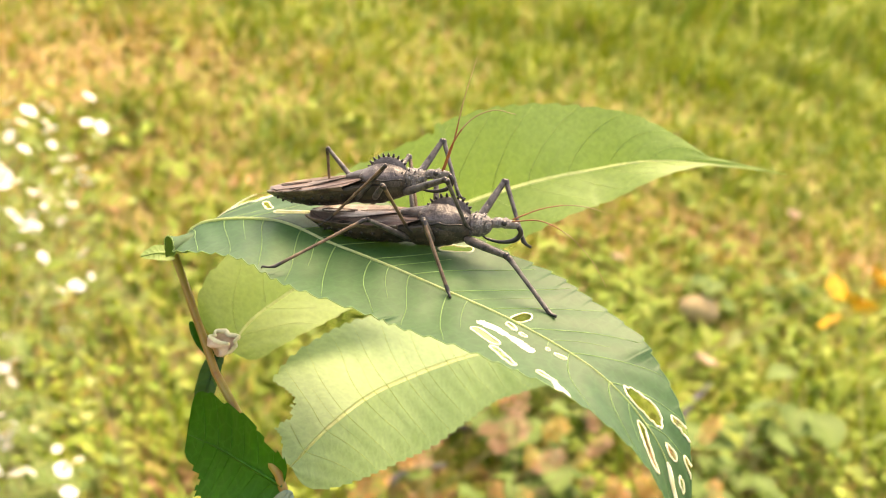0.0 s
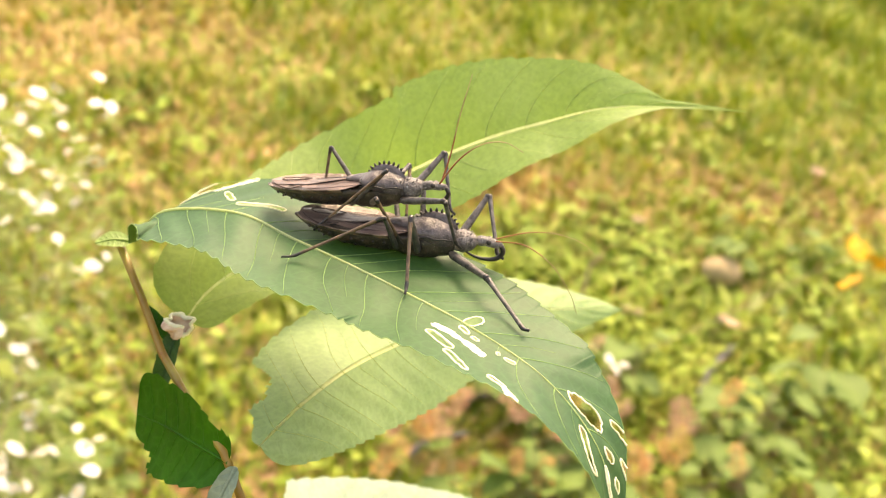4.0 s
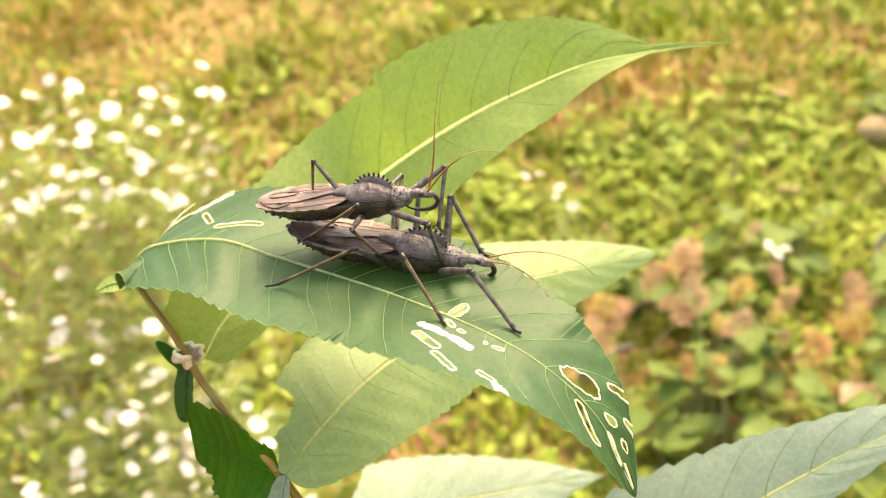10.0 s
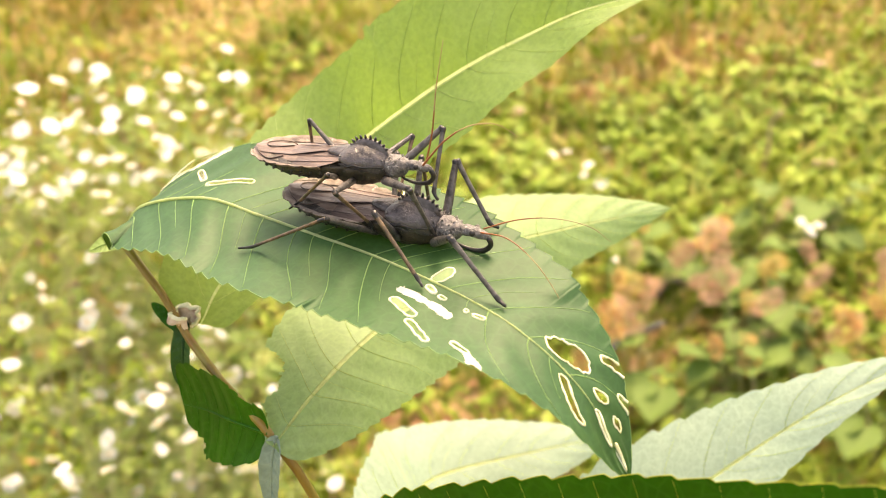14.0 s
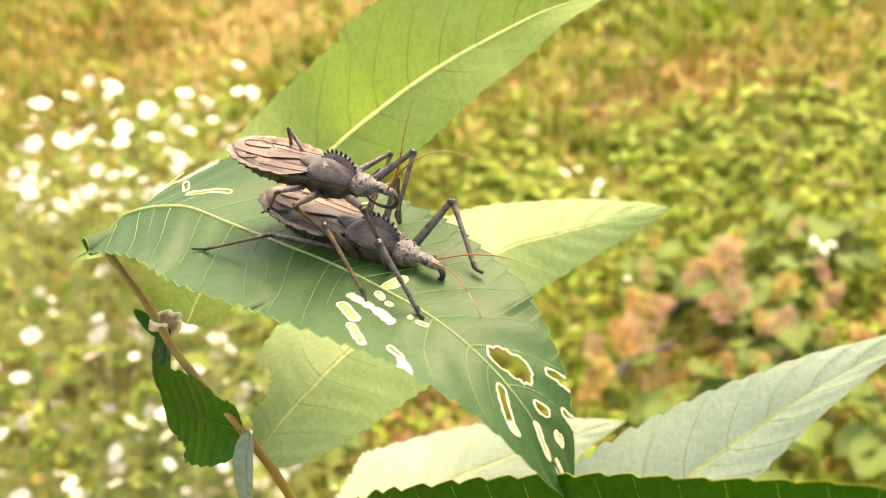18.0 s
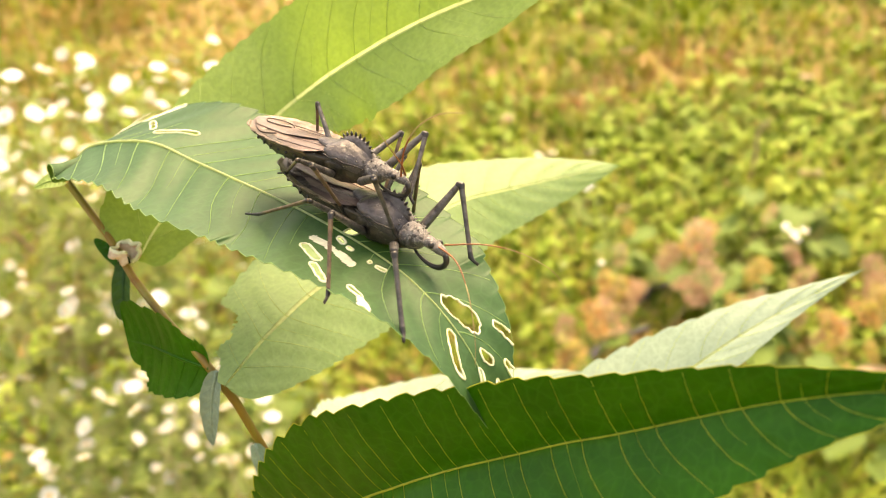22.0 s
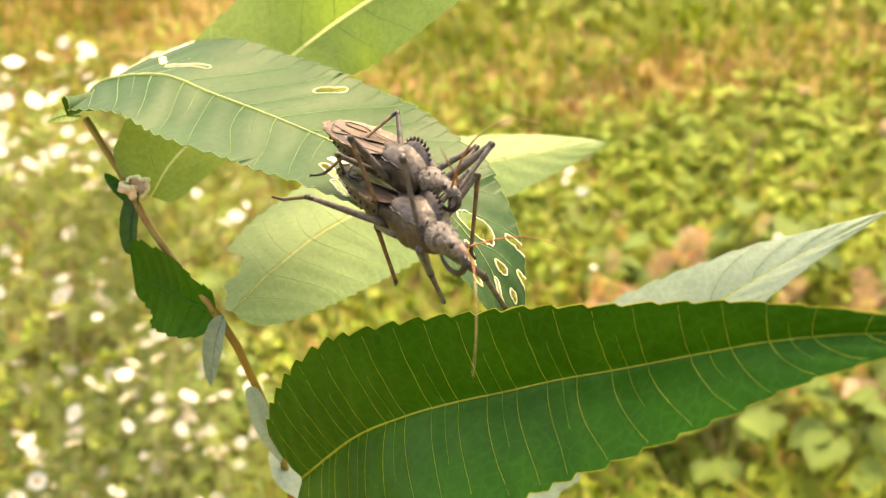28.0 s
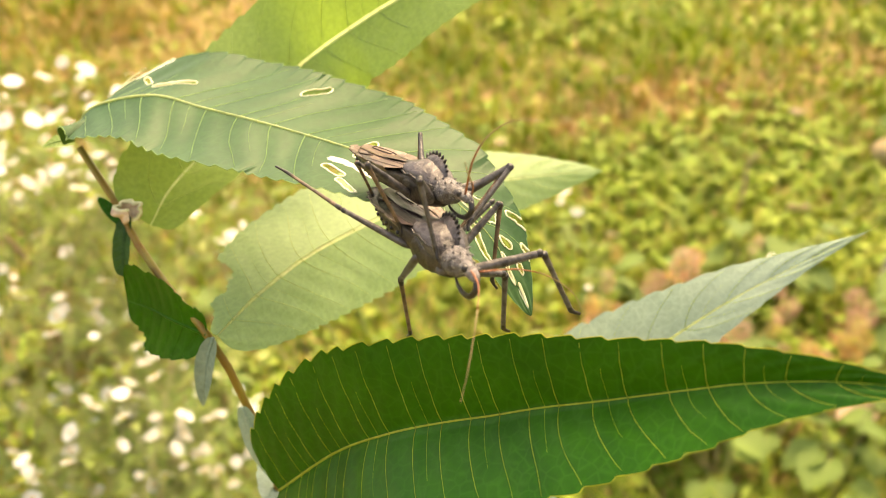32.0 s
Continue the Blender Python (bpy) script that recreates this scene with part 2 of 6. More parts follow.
class Blade:
    """The surface of one leaf: a midrib, and on each side a half that leaves it in a given direction. u runs from base to tip, v from -1 (one margin) to 1."""

    def __init__(self, mid, sides, width, widest=0.36, taper=1.25, teeth=30, tooth=0.05, quilt=0.0004, veins=15, base=0.0):
        self.mid, self.n = spline(mid, 201), 201
        self.tan = np.gradient(self.mid, axis=0)
        self.tan /= np.linalg.norm(self.tan, axis=1)[:, None]
        self.sides = [np.array(s, float) for s in sides]
        self.width, self.widest, self.taper, self.teeth, self.tooth = width, widest, taper, teeth, tooth
        self.quilt, self.veins, self.base = quilt, veins, base
        self.slant = (0.10, 0.10)
        self.drip = 0.0

    def half(self, u, v=1):
        w = self.widest
        if u < w:
            k = 1 - (1 - u / w) ** 2
            h = self.base + (1 - self.base) * math.sqrt(max(k, 0))
        elif self.drip:
            # full almost to the end, then a thin drip tip
            k = (u - w) / (self.drip - w)
            h = max(0.0, 1 - k ** 2.4) + 0.09 * min(1.0, max(0.0, (1 - u) / (1 - self.drip)))
        else:
            k = (u - w) / (1 - w)
            h = (1 - k) ** self.taper * (1 + 0.55 * k)
        return h * self.width[0 if v < 0 else 1]

    def at(self, u, v):
        x = min(max(u, 0), 1) * (self.n - 1)
        i = min(int(x), self.n - 2)
        m = self.mid[i] * (1 - (x - i)) + self.mid[i + 1] * (x - i)
        t = self.tan[i]
        s = self.sides[0] if v < 0 else self.sides[1]
        d = s[0] * (1 - u) + s[1] * u
        d = unit(d - t * (d @ t))
        nrm = np.cross(t, d) if v < 0 else -np.cross(t, d)
        nrm = unit(nrm)
        a = abs(v)
        saw = (u * self.teeth) % 1.0
        notch = self.tooth * (saw ** 0.7 if saw < 0.86 else (1 - saw) / 0.14)
        w = self.half(u, v) * a * (1 - self.tooth + notch * a ** 6)
        phase = (u - 0.10 * a ** 1.3) * self.veins
        puff = self.quilt * (0.5 - 0.5 * math.cos(2 * math.pi * phase)) * math.sin(math.pi * min(1, a)) ** 0.5 if a > 0 else 0
        curl = -0.10 * self.half(u, v) * a ** 2.2
        return m + d * w + nrm * (puff + curl) + 0.0 * t

    def mesh(self, name, nu, nv, mats, hole=None, slit=0.0):
        us = np.linspace(0.0, 1.0, nu + 1)
        vs = np.linspace(-1, 1, 2 * nv + 1) if not slit else np.r_[np.linspace(-1, -slit, nv + 1), np.linspace(slit, 1, nv + 1)]
        verts = [self.at(u, v) for u in us for v in vs]
        k = len(vs)
        faces, index = [], []
        for i in range(nu):
            for j in range(k - 1):
                c = hole((us[i] + us[i + 1]) / 2, (vs[j] + vs[j + 1]) / 2) if hole else 0
                if c >= 2 or (slit and j == nv):
                    continue
                faces.append((i * k + j, i * k + j + 1, (i + 1) * k + j + 1, (i + 1) * k + j))
                index.append(round(2 * c) if c else 0)
        return mesh_of(name, verts, faces, mats, index)

    def rib_data(self, slit, high):
        """A low arched ridge that fills the slit along the middle."""
        us, vs = np.linspace(0, 1, 90), np.linspace(-slit, slit, 7)
        verts, faces = [], []
        for u in us:
            i = min(int(u * (self.n - 1)), self.n - 1)
            nrm = unit(np.cross(self.tan[i], self.sides[1][0]))
            verts += [self.at(u, v) + nrm * high * (1 - (v / slit) ** 2) * (1 - 0.8 * u) for v in vs]
        for i in range(len(us) - 1):
            faces += [(i * 7 + k, i * 7 + k + 1, i * 7 + k + 8, i * 7 + k + 7) for k in range(6)]
        return verts, faces

    def vein_data(self, side, keep=None, thick=0.00015):
        out = []
        for i in range(1, self.veins):
            for add in ((0.0,) if i % 2 else (0.0, 0.5)):
                u0 = (i + add - 0.35) / self.veins
                if u0 < 0.02 or u0 > 0.93:
                    continue
                far = 0.95 if add == 0 else 0.55
                pts = []
                for a in np.linspace(0.0, far, 9):
                    u = u0 + self.slant[0 if side < 0 else 1] * a ** 1.3
                    if u > 0.985 or (keep and not keep(u, side * a)):
                        break
                    pts.append(self.at(u, side * a))
                if len(pts) > 2:
                    r = thick if add == 0 else 0.55 * thick
                    out.append(tube_data(pts, [r, r * 0.45], 4))
        return out


def leaf(parent, blade, mat, label="", nu=180, nv=8, hole=None, rib=0.0007, rib_mat=None, name="leaf", extra=(), vein_mat=None, vein=0.00015, slit=0.0):
    ob = piece(name, blade.mesh("blade", nu, nv, [mat, *extra], hole, slit), parent, label)
    keep = (lambda u, v: hole(u, v) < 0.4) if hole else None
    pts = [blade.at(u, 0.0) for u in np.linspace(0, 0.985, 60) if not keep or keep(u, 0.0) or u < 0.5]
    if slit:
        v, f = blade.rib_data(slit, rib * 0.6)
        piece("midrib", mesh_of("midrib", v, f, [rib_mat or VEIN]), ob)
    else:
        tube("midrib", pts, [rib, rib * 0.55, rib * 0.2], rib_mat or VEIN, ob, 6)
    for side in (-1, 1):
        for v, f in blade.vein_data(side, keep, vein):
            piece("vein", mesh_of("vein", v, f, [vein_mat or VEIN_FINE]), ob)
    return ob


plant = tagged(new("shrub_shoot"), "slender green shoot with toothed gnawed leaves on a reddish stem", "plant")
STEM_LINE = [(-0.0617, 0.1802, 0.6335), (-0.0553, 0.1762, 0.6240), (-0.0500, 0.1685, 0.6184), (-0.0440, 0.1602, 0.6147), (-0.0350, 0.1495, 0.6100),
             (-0.0287, 0.1500, 0.5936), (-0.0230, 0.1560, 0.5600), (-0.0150, 0.1750, 0.4500), (0.0, 0.2100, 0.2200), (0.01, 0.2300, -0.02)]
stem = tube("stem", spline(STEM_LINE, 60), [0.0007, 0.0009, 0.0013, 0.0020, 0.0026], STEM, plant, 8)

LEAF_BASE = (-0.0608, 0.1800, 0.6322)
A_MID = [(-0.0616, 0.1810, 0.6338), (-0.0575, 0.1810, 0.6395), (-0.0441, 0.1746, 0.6428), (-0.0338, 0.1690, 0.6412), (-0.0237, 0.1615, 0.6402),
         (-0.0145, 0.1559, 0.6386), (-0.0057, 0.1482, 0.6376), (0.0024, 0.1416, 0.6357), (0.0076, 0.1368, 0.6338), (0.0127, 0.1331, 0.6299),
         (0.0169, 0.1306, 0.6242), (0.0211, 0.1292, 0.6133)]
blade_a = Blade(A_MID, [((-0.3, -1.0, -0.42), (-0.6, -1.0, -0.1)), ((0.6, 1.0, 0.14), (0.6, 1.0, -0.05))], (0.0168, 0.0215), 0.42, 0.75, 34, 0.06, 0.00022, 15, 0.35)
# what beetles ate from it: slots from one place on the blade to another, with half their width in millimetres
GNAWED_SLOTS = [((0.812, 0.22), (0.840, 0.36), 2.1), ((0.842, -0.14), (0.888, -0.58), 0.85), ((0.887, 0.25), (0.898, 0.38), 0.85), ((0.903, 0.02), (0.940, -0.16), 0.75), ((0.933, 0.45), (0.943, 0.58), 0.75),
                ((0.862, 0.74), (0.896, 1.05), 0.65), ((0.915, 0.80), (0.936, 1.0), 0.6), ((0.957, 0.12), (0.982, 0.20), 0.6), ((0.603, -0.44), (0.638, -0.57), 0.75), ((0.646, -0.68), (0.688, -0.88), 0.55),
                ((0.622, -0.09), (0.631, -0.12), 0.5), ((0.645, -0.14), (0.650, -0.15), 0.4), ((0.619, 0.06), (0.619, 0.22), 0.85), ((0.688, -0.17), (0.689, -0.18), 0.35), ((0.704, -0.17), (0.713, -0.15), 0.4),
                ((0.722, -0.75), (0.746, -0.82), 0.5), ((0.425, 0.68), (0.458, 0.80), 0.9), ((0.055, 0.72), (0.125, 1.05), 1.7), ((0.125, 0.62), (0.150, 0.40), 0.45), ((0.170, 0.30), (0.235, 0.39), 0.55)]
# places where only a bleached skin is left
FILM_SLOTS = [((0.594, -0.27), (0.631, -0.30), 0.75), ((0.646, -0.30), (0.675, -0.36), 0.9), ((0.752, -0.85), (0.770, -1.0), 0.6), ((0.10, 0.80), (0.14, 0.98), 0.8), ((0.962, -0.05), (0.985, 0.0), 0.5)]


def slot_distance(u, v, slots):
    """How far, in millimetres, a place on the blade lies outside the nearest slot; negative within."""
    p = np.array((105 * u, 16 * v))
    wave = 0.28 * noise.noise(Vector((p[0] * 0.9, p[1] * 0.9, 0.0))) + 0.18 * noise.noise(Vector((p[0] * 2.3, p[1] * 2.3, 4.0)))
    best = 9.0
    for (u0, v0), (u1, v1), r in slots:
        a, b = np.array((105 * u0, 16 * v0)), np.array((105 * u1, 16 * v1))
        k = min(1.0, max(0.0, float((p - a) @ (b - a)) / float((b - a) @ (b - a))))
        best = min(best, float(np.linalg.norm(p - a - k * (b - a))) - r * (1 + wave))
    return best


def chains(field, us, vs):
    """The lines on which a field over a grid is nought, as runs of (u, v)."""
    nxt = collections.defaultdict(list)
    place = {}

    def cross(a, b):
        key = (min(a, b), max(a, b))
        if key not in place:
            fa, fb = field[a], field[b]
            k = fa / (fa - fb)
            place[key] = (us[a[0]] * (1 - k) + us[b[0]] * k, vs[a[1]] * (1 - k) + vs[b[1]] * k)
        return key

    rows, cols = np.nonzero((np.abs(field) < 0.8)[:-1, :-1])
    for i, j in zip(rows.tolist(), cols.tolist()):
        ring = [(i, j), (i + 1, j), (i + 1, j + 1), (i, j + 1)]
        hits = [cross(a, b) for a, b in zip(ring, ring[1:] + ring[:1]) if (field[a] < 0) != (field[b] < 0)]
        for a, b in zip(hits[::2], hits[1::2]):
            nxt[a].append(b)
            nxt[b].append(a)
    runs = []
    while nxt:
        start = next((k for k in nxt if len(nxt[k]) == 1), next(iter(nxt)))
        run, here = [start], start
        while nxt.get(here):
            there = nxt[here].pop()
            nxt[there].remove(here)
            if not nxt[here]:
                del nxt[here]
            here = there
            run.append(here)
        if here in nxt and not nxt[here]:
            del nxt[here]
        if len(run) > 5:
            runs.append([place[k] for k in run])
    return runs


def gnawed_blade(blade, nu, nv, mats):
    """The blade with its holes cut along smooth lines, and those lines."""
    us, vs = np.linspace(0, 1, nu + 1), np.linspace(-1, 1, 2 * nv + 1)
    gone = np.array([[slot_distance(u, v, GNAWED_SLOTS) for v in vs] for u in us])
    skin = np.array([[slot_distance(u, v, FILM_SLOTS) for v in vs] for u in us])
    gu, gv = np.gradient(gone, 105 * us, 16 * vs)
    verts = []
    for i, u in enumerate(us):
        for j, v in enumerate(vs):
            d, n = gone[i, j], math.hypot(gu[i, j], gv[i, j])
            if abs(d) < 0.17 and n > 0.3 and 0 < j < 2 * nv:
                u1, v1 = u - d * gu[i, j] / n / 105, min(1, max(-1, v - d * gv[i, j] / n / 16))
                verts.append(blade.at(u1, v1))
            else:
                verts.append(blade.at(u, v))
    k = len(vs)
    faces, index = [], []
    for i in range(nu):
        for j in range(k - 1):
            if gone[i:i + 2, j:j + 2].mean() > 0:
                faces.append((i * k + j, i * k + j + 1, (i + 1) * k + j + 1, (i + 1) * k + j))
                index.append(1 if skin[i:i + 2, j:j + 2].mean() < 0 else 0)
    return mesh_of("blade", verts, faces, mats, index), chains(gone, us, vs)


def build_gnawed_leaf():
    me, rims = gnawed_blade(blade_a, 440, 60, [LEAF, FILM])
    ob = piece("leaf", me, plant, "broad green toothed leaf with pale-rimmed gnawed holes")
    keep = lambda u, v: min(slot_distance(u, v, GNAWED_SLOTS), slot_distance(u, v, FILM_SLOTS)) > 0.1
    tube("midrib", [blade_a.at(u, 0.0) for u in np.linspace(0.03, 0.985, 60) if keep(u, 0.0)], [0.00033, 0.00025, 0.00010], RIB_PALE, ob, 6)
    for side in (-1, 1):
        for v, f in blade_a.vein_data(side, keep, 0.00012):
            piece("vein", mesh_of("vein", v, f, [VEIN_FINE]), ob)
    lot = random.Random(3)
    for run in rims:
        pts = [blade_a.at(u, v) for u, v in run[::2]]
        if len(pts) > 4:
            tube("hole_rim", pts, [lot.uniform(0.00010, 0.00022) for _ in range(max(4, len(pts) // 3))], GNAWED, ob, 5, "pale dried rim of a gnawed hole")
    for side in (-1, 1):
        run = [u for u in np.linspace(0.01, 0.985, 400) if keep(u, side)]
        tube("margin", [blade_a.at(u, side * 1.001) for u in run], [0.00008, 0.00008, 0.00005], VEIN_FINE, ob, 4)
    return ob


leaf_a = build_gnawed_leaf()
B_MID = [(-0.0496, 0.1750, 0.6187), (-0.0431, 0.1850, 0.6246), (-0.0195, 0.2050, 0.6377), (-0.0053, 0.2000, 0.6492), (0.0055, 0.1950, 0.6569),
         (0.0157, 0.1920, 0.6622), (0.0252, 0.1880, 0.6669), (0.0362, 0.1850, 0.6695), (0.0516, 0.1800, 0.6714)]
blade_b = Blade(B_MID, [((-0.7, 0.4, 0.8), (-0.2, 0.5, 0.8)), ((0.6, -0.6, -0.1), (0.3, -1.0, -0.05))], (0.0172, 0.0130), 0.48, 1.15, 34, 0.05, 0.00015, 16, 0.3)
blade_b.drip = 0.88
leaf_b = leaf(plant, blade_b, LEAF_PALE, "pale translucent leaf with a broad light midrib", vein_mat=VEIN_SOFT, vein=0.00008, rib_mat=RIB_PALE, slit=0.03)
D_MID = [(-0.0338, 0.1480, 0.6096), (-0.0261, 0.1600, 0.6130), (-0.0145, 0.1750, 0.6156), (0.0095, 0.2000, 0.6171), (0.0236, 0.2100, 0.6159),
         (0.0426, 0.2200, 0.6143), (0.0521, 0.2250, 0.6132)]
blade_d = Blade(D_MID, [((-0.8, 0.9, 0.1), (-0.3, 0.6, 0.6)), ((0.45, -0.45, -0.70), (0.2, -0.4, -0.7))], (0.0185, 0.0150), 0.40, 1.0, 34, 0.05, 0.00015, 16, 0.10)
leaf_d = leaf(plant, blade_d, LEAF_GLAUCOUS, "pale translucent leaf with a piece bitten from its margin", nu=220, nv=16,
              hole=lambda u, v: 2 if ((u - 0.10) / 0.055) ** 2 + ((v + 1.05) / 0.50) ** 2 < 1 + 0.3 * noise.noise(Vector((u * 60, v * 6, 0))) or ((u - 0.02) / 0.05) ** 2 + ((v + 1.0) / 0.55) ** 2 < 1 else 0, vein_mat=VEIN_SOFT, vein=0.00008, rib_mat=RIB_PALE, slit=0.03)
E_MID = [(-0.0230, 0.1560, 0.5600), (-0.0140, 0.1950, 0.5520), (-0.0072, 0.2200, 0.5450), (0.0200, 0.2280, 0.5470), (0.0360, 0.2330, 0.5465), (0.046, 0.236, 0.5455)]
blade_e = Blade(E_MID, [((-0.5, 0.7, 0.5), (-0.1, 0.7, 0.5)), ((0.2, -0.7, -0.4), (0.2, -0.6, -0.4))], (0.0180, 0.0180), 0.45, 1.1, 30, 0.05, 0.00015, 14, 0.2)
leaf_e = leaf(plant, blade_e, LEAF_ASHEN, "whitish green underside of a toothed leaf", vein_mat=VEIN_SOFT, vein=0.00008, rib_mat=RIB_PALE, slit=0.03)
F_MID = [(-0.0200, 0.1620, 0.5400), (0.0150, 0.1700, 0.5530), (0.0402, 0.1700, 0.5775), (0.0642, 0.1700, 0.5965), (0.0815, 0.1700, 0.6070), (0.097, 0.170, 0.615)]
blade_f = Blade(F_MID, [((-0.6, 0.5, 0.5), (-0.4, 0.5, 0.6)), ((0.5, -0.7, -0.4), (0.3, -0.6, -0.5))], (0.0175, 0.0115), 0.45, 1.3, 26, 0.08, 0.00015, 14, 0.2)
leaf_f = leaf(plant, blade_f, LEAF_WHITISH, "whitish green underside of a toothed leaf", vein_mat=VEIN_SOFT, vein=0.00008, rib_mat=RIB_PALE, slit=0.03)
G_MID = [(-0.0228, 0.1480, 0.5723), (-0.0108, 0.1375, 0.5876), (-0.0008, 0.1293, 0.5970), (0.0080, 0.1244, 0.6027), (0.0162, 0.1196, 0.6075),
         (0.0237, 0.1147, 0.6123), (0.0305, 0.1099, 0.6164), (0.0429, 0.1022, 0.6236), (0.0484, 0.0983, 0.6269), (0.0569, 0.0925, 0.6309), (0.0679, 0.0847, 0.6347)]
blade_g = Blade(G_MID, [((-0.3, -0.12, 1.0), (-0.2, -0.1, 1.0)), ((0.1, -1.20, -0.42), (0.2, -1.16, -0.46))], (0.0172, 0.0230), 0.26, 1.12, 27, 0.075, 0.00022, 22, 0.5)
blade_g.slant = (0.012, 0.055)
leaf_g = leaf(plant, blade_g, LEAF_DEEP, vein_mat=VEIN_YELLOW, rib_mat=VEIN_YELLOW, vein=0.00007, rib=0.00034, label= "deep green toothed leaf with fine yellow veins", nu=260, nv=10)
for side in (-1, 1):
    tube("margin", [blade_g.at(u, side * 1.002) for u in np.linspace(0.01, 0.99, 520)], [0.00009, 0.00009, 0.00005], VEIN_YELLOW, leaf_g, 4)

# ---- ground ----
def ground_height(x, y):
    return 0.03 * noise.noise(Vector((x * 1.2, y * 1.2, 3.0))) + 0.08 + 0.2 * (min(max(y, 0.0), 6.0) - 1.0)


def build_ground():
    xs = np.r_[-40, -20, -10, np.linspace(-5, 5, 61), 10, 20, 40]
    ys = np.r_[-40, -8, -3, np.linspace(-1, 7, 65), 10, 16, 25, 60]
    verts = [(x, y, ground_height(x, y)) for y in ys for x in xs]
    n = len(xs)
    faces = [(j * n + i, j * n + i + 1, (j + 1) * n + i + 1, (j + 1) * n + i) for j in range(len(ys) - 1) for i in range(n - 1)]
    return tagged(piece("ground", mesh_of("ground", verts, faces, [EARTH])), "meadow ground of dry earth and thatch", "ground", kind="structure")


build_ground()


# ---- the pair of wheel bugs ----
def bug_skin(name, dark, light, fleck, rough, scale=700, many=0.66, relief=0.35, stretch=None):
    """Dull cuticle with a pale downy bloom, fine pits and larger clouds."""
    m, nodes, links, bsdf = material(name)
    nz, rp = noise_ramp(nodes, links, scale, [(0.34, dark), (0.64, light)], 6, 0.62, stretch=stretch)
    _, cloud = noise_ramp(nodes, links, 160, [(0.32, (0.70, 0.68, 0.66)), (0.68, (1.18, 1.18, 1.18))], 3)
    _, spots = noise_ramp(nodes, links, scale * 3.5, [(many, (0, 0, 0)), (many + 0.10, (1, 1, 1))], 2)
    colour = mix(nodes, links, "MULTIPLY", 1.0, rp.outputs[0], cloud.outputs[0])
    colour = mix(nodes, links, "MIX", spots.outputs[0], colour, fleck)
    links.new(colour, bsdf.inputs["Base Color"])
    bsdf.inputs["Roughness"].default_value = rough
    bsdf.inputs["Specular IOR Level"].default_value = 0.55
    bump(nodes, links, bsdf, nz.outputs[0], min(1.0, 1.5 * relief), 0.0007)
    return m


CUTICLE = bug_skin("grey_cuticle", (0.026, 0.021, 0.021), (0.122, 0.106, 0.109), (0.26, 0.245, 0.25), 0.36, 420, 0.70, 0.45)
COLLAR = bug_skin("downy_collar", (0.046, 0.041, 0.040), (0.215, 0.20, 0.198), (0.42, 0.41, 0.40), 0.55, 900, 0.60, 0.6)
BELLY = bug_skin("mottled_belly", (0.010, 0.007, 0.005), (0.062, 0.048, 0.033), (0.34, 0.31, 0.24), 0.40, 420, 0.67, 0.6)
EDGE = bug_skin("belly_edge", (0.060, 0.040, 0.030), (0.22, 0.165, 0.125), (0.46, 0.40, 0.32), 0.45, 300, 0.62, 0.4)
WING = bug_skin("wing_leather", (0.055, 0.034, 0.029), (0.165, 0.115, 0.098), (0.28, 0.21, 0.18), 0.42, 260, 0.72, 0.35, (0.35, 1.3, 1.3))
MEMBRANE = bug_skin("wing_membrane", (0.125, 0.082, 0.064), (0.235, 0.172, 0.140), (0.32, 0.25, 0.21), 0.36, 220, 0.74, 0.25, (0.4, 1.3, 1.3))
LEG = bug_skin("leg_grey", (0.019, 0.017, 0.016), (0.122, 0.113, 0.108), (0.24, 0.22, 0.20), 0.38, 800, 0.68, 0.3)
SHIN = bug_skin("leg_brown", (0.045, 0.026, 0.014), (0.200, 0.130, 0.075), (0.28, 0.20, 0.12), 0.40, 700, 0.70, 0.3)
JET = plain("jet_black", (0.010, 0.009, 0.009), (0.028, 0.024, 0.022), 900, 0.3)
RUST = plain("rust_red", (0.22, 0.058, 0.018), (0.34, 0.105, 0.03), 900, 0.4)
UMBER = plain("umber", (0.050, 0.030, 0.022), (0.10, 0.065, 0.045), 900, 0.5)
TIP = plain("feeler_tip_skin", (0.26, 0.14, 0.055), (0.46, 0.36, 0.17), 500, 0.5)
DOWN = plain("pale_down", (0.36, 0.34, 0.31), (0.55, 0.52, 0.48), 900, 0.7)
MM = 0.001
rnd_bug = random.Random(11)
FAT = (1.0, 1.10, 1.15)
SLIM = (1.0, 0.95, 1.0)


def loft_data(sections, n=18, p=1.0, roof=None):
    """Rings across the x axis: x, half width, centre height, rise above it, drop below it (millimetres)."""
    verts, faces = [], []
    for x, w, cz, rise, drop in sections:
        for k in range(n):
            a = 2 * math.pi * k / n
            c, s = math.cos(a), math.sin(a)
            verts.append((x * MM, w * MM * math.copysign(abs(c) ** (roof if roof and s > 0 else p), c), (cz + (rise if s > 0 else drop) * s) * MM))
    for i in range(len(sections) - 1):
        for k in range(n):
            faces.append((i * n + k, i * n + (k + 1) % n, (i + 1) * n + (k + 1) % n, (i + 1) * n + k))
    faces.append(tuple(range(n))[::-1])
    faces.append(tuple((len(sections) - 1) * n + k for k in range(n)))
    return verts, [f[::-1] for f in faces]


def dense(sections, n):
    p = np.array(sections, float)
    xs = np.linspace(p[0, 0], p[-1, 0], n)
    return [[x, *[np.interp(x, p[:, 0], p[:, j]) for j in range(1, 5)]] for x in xs]


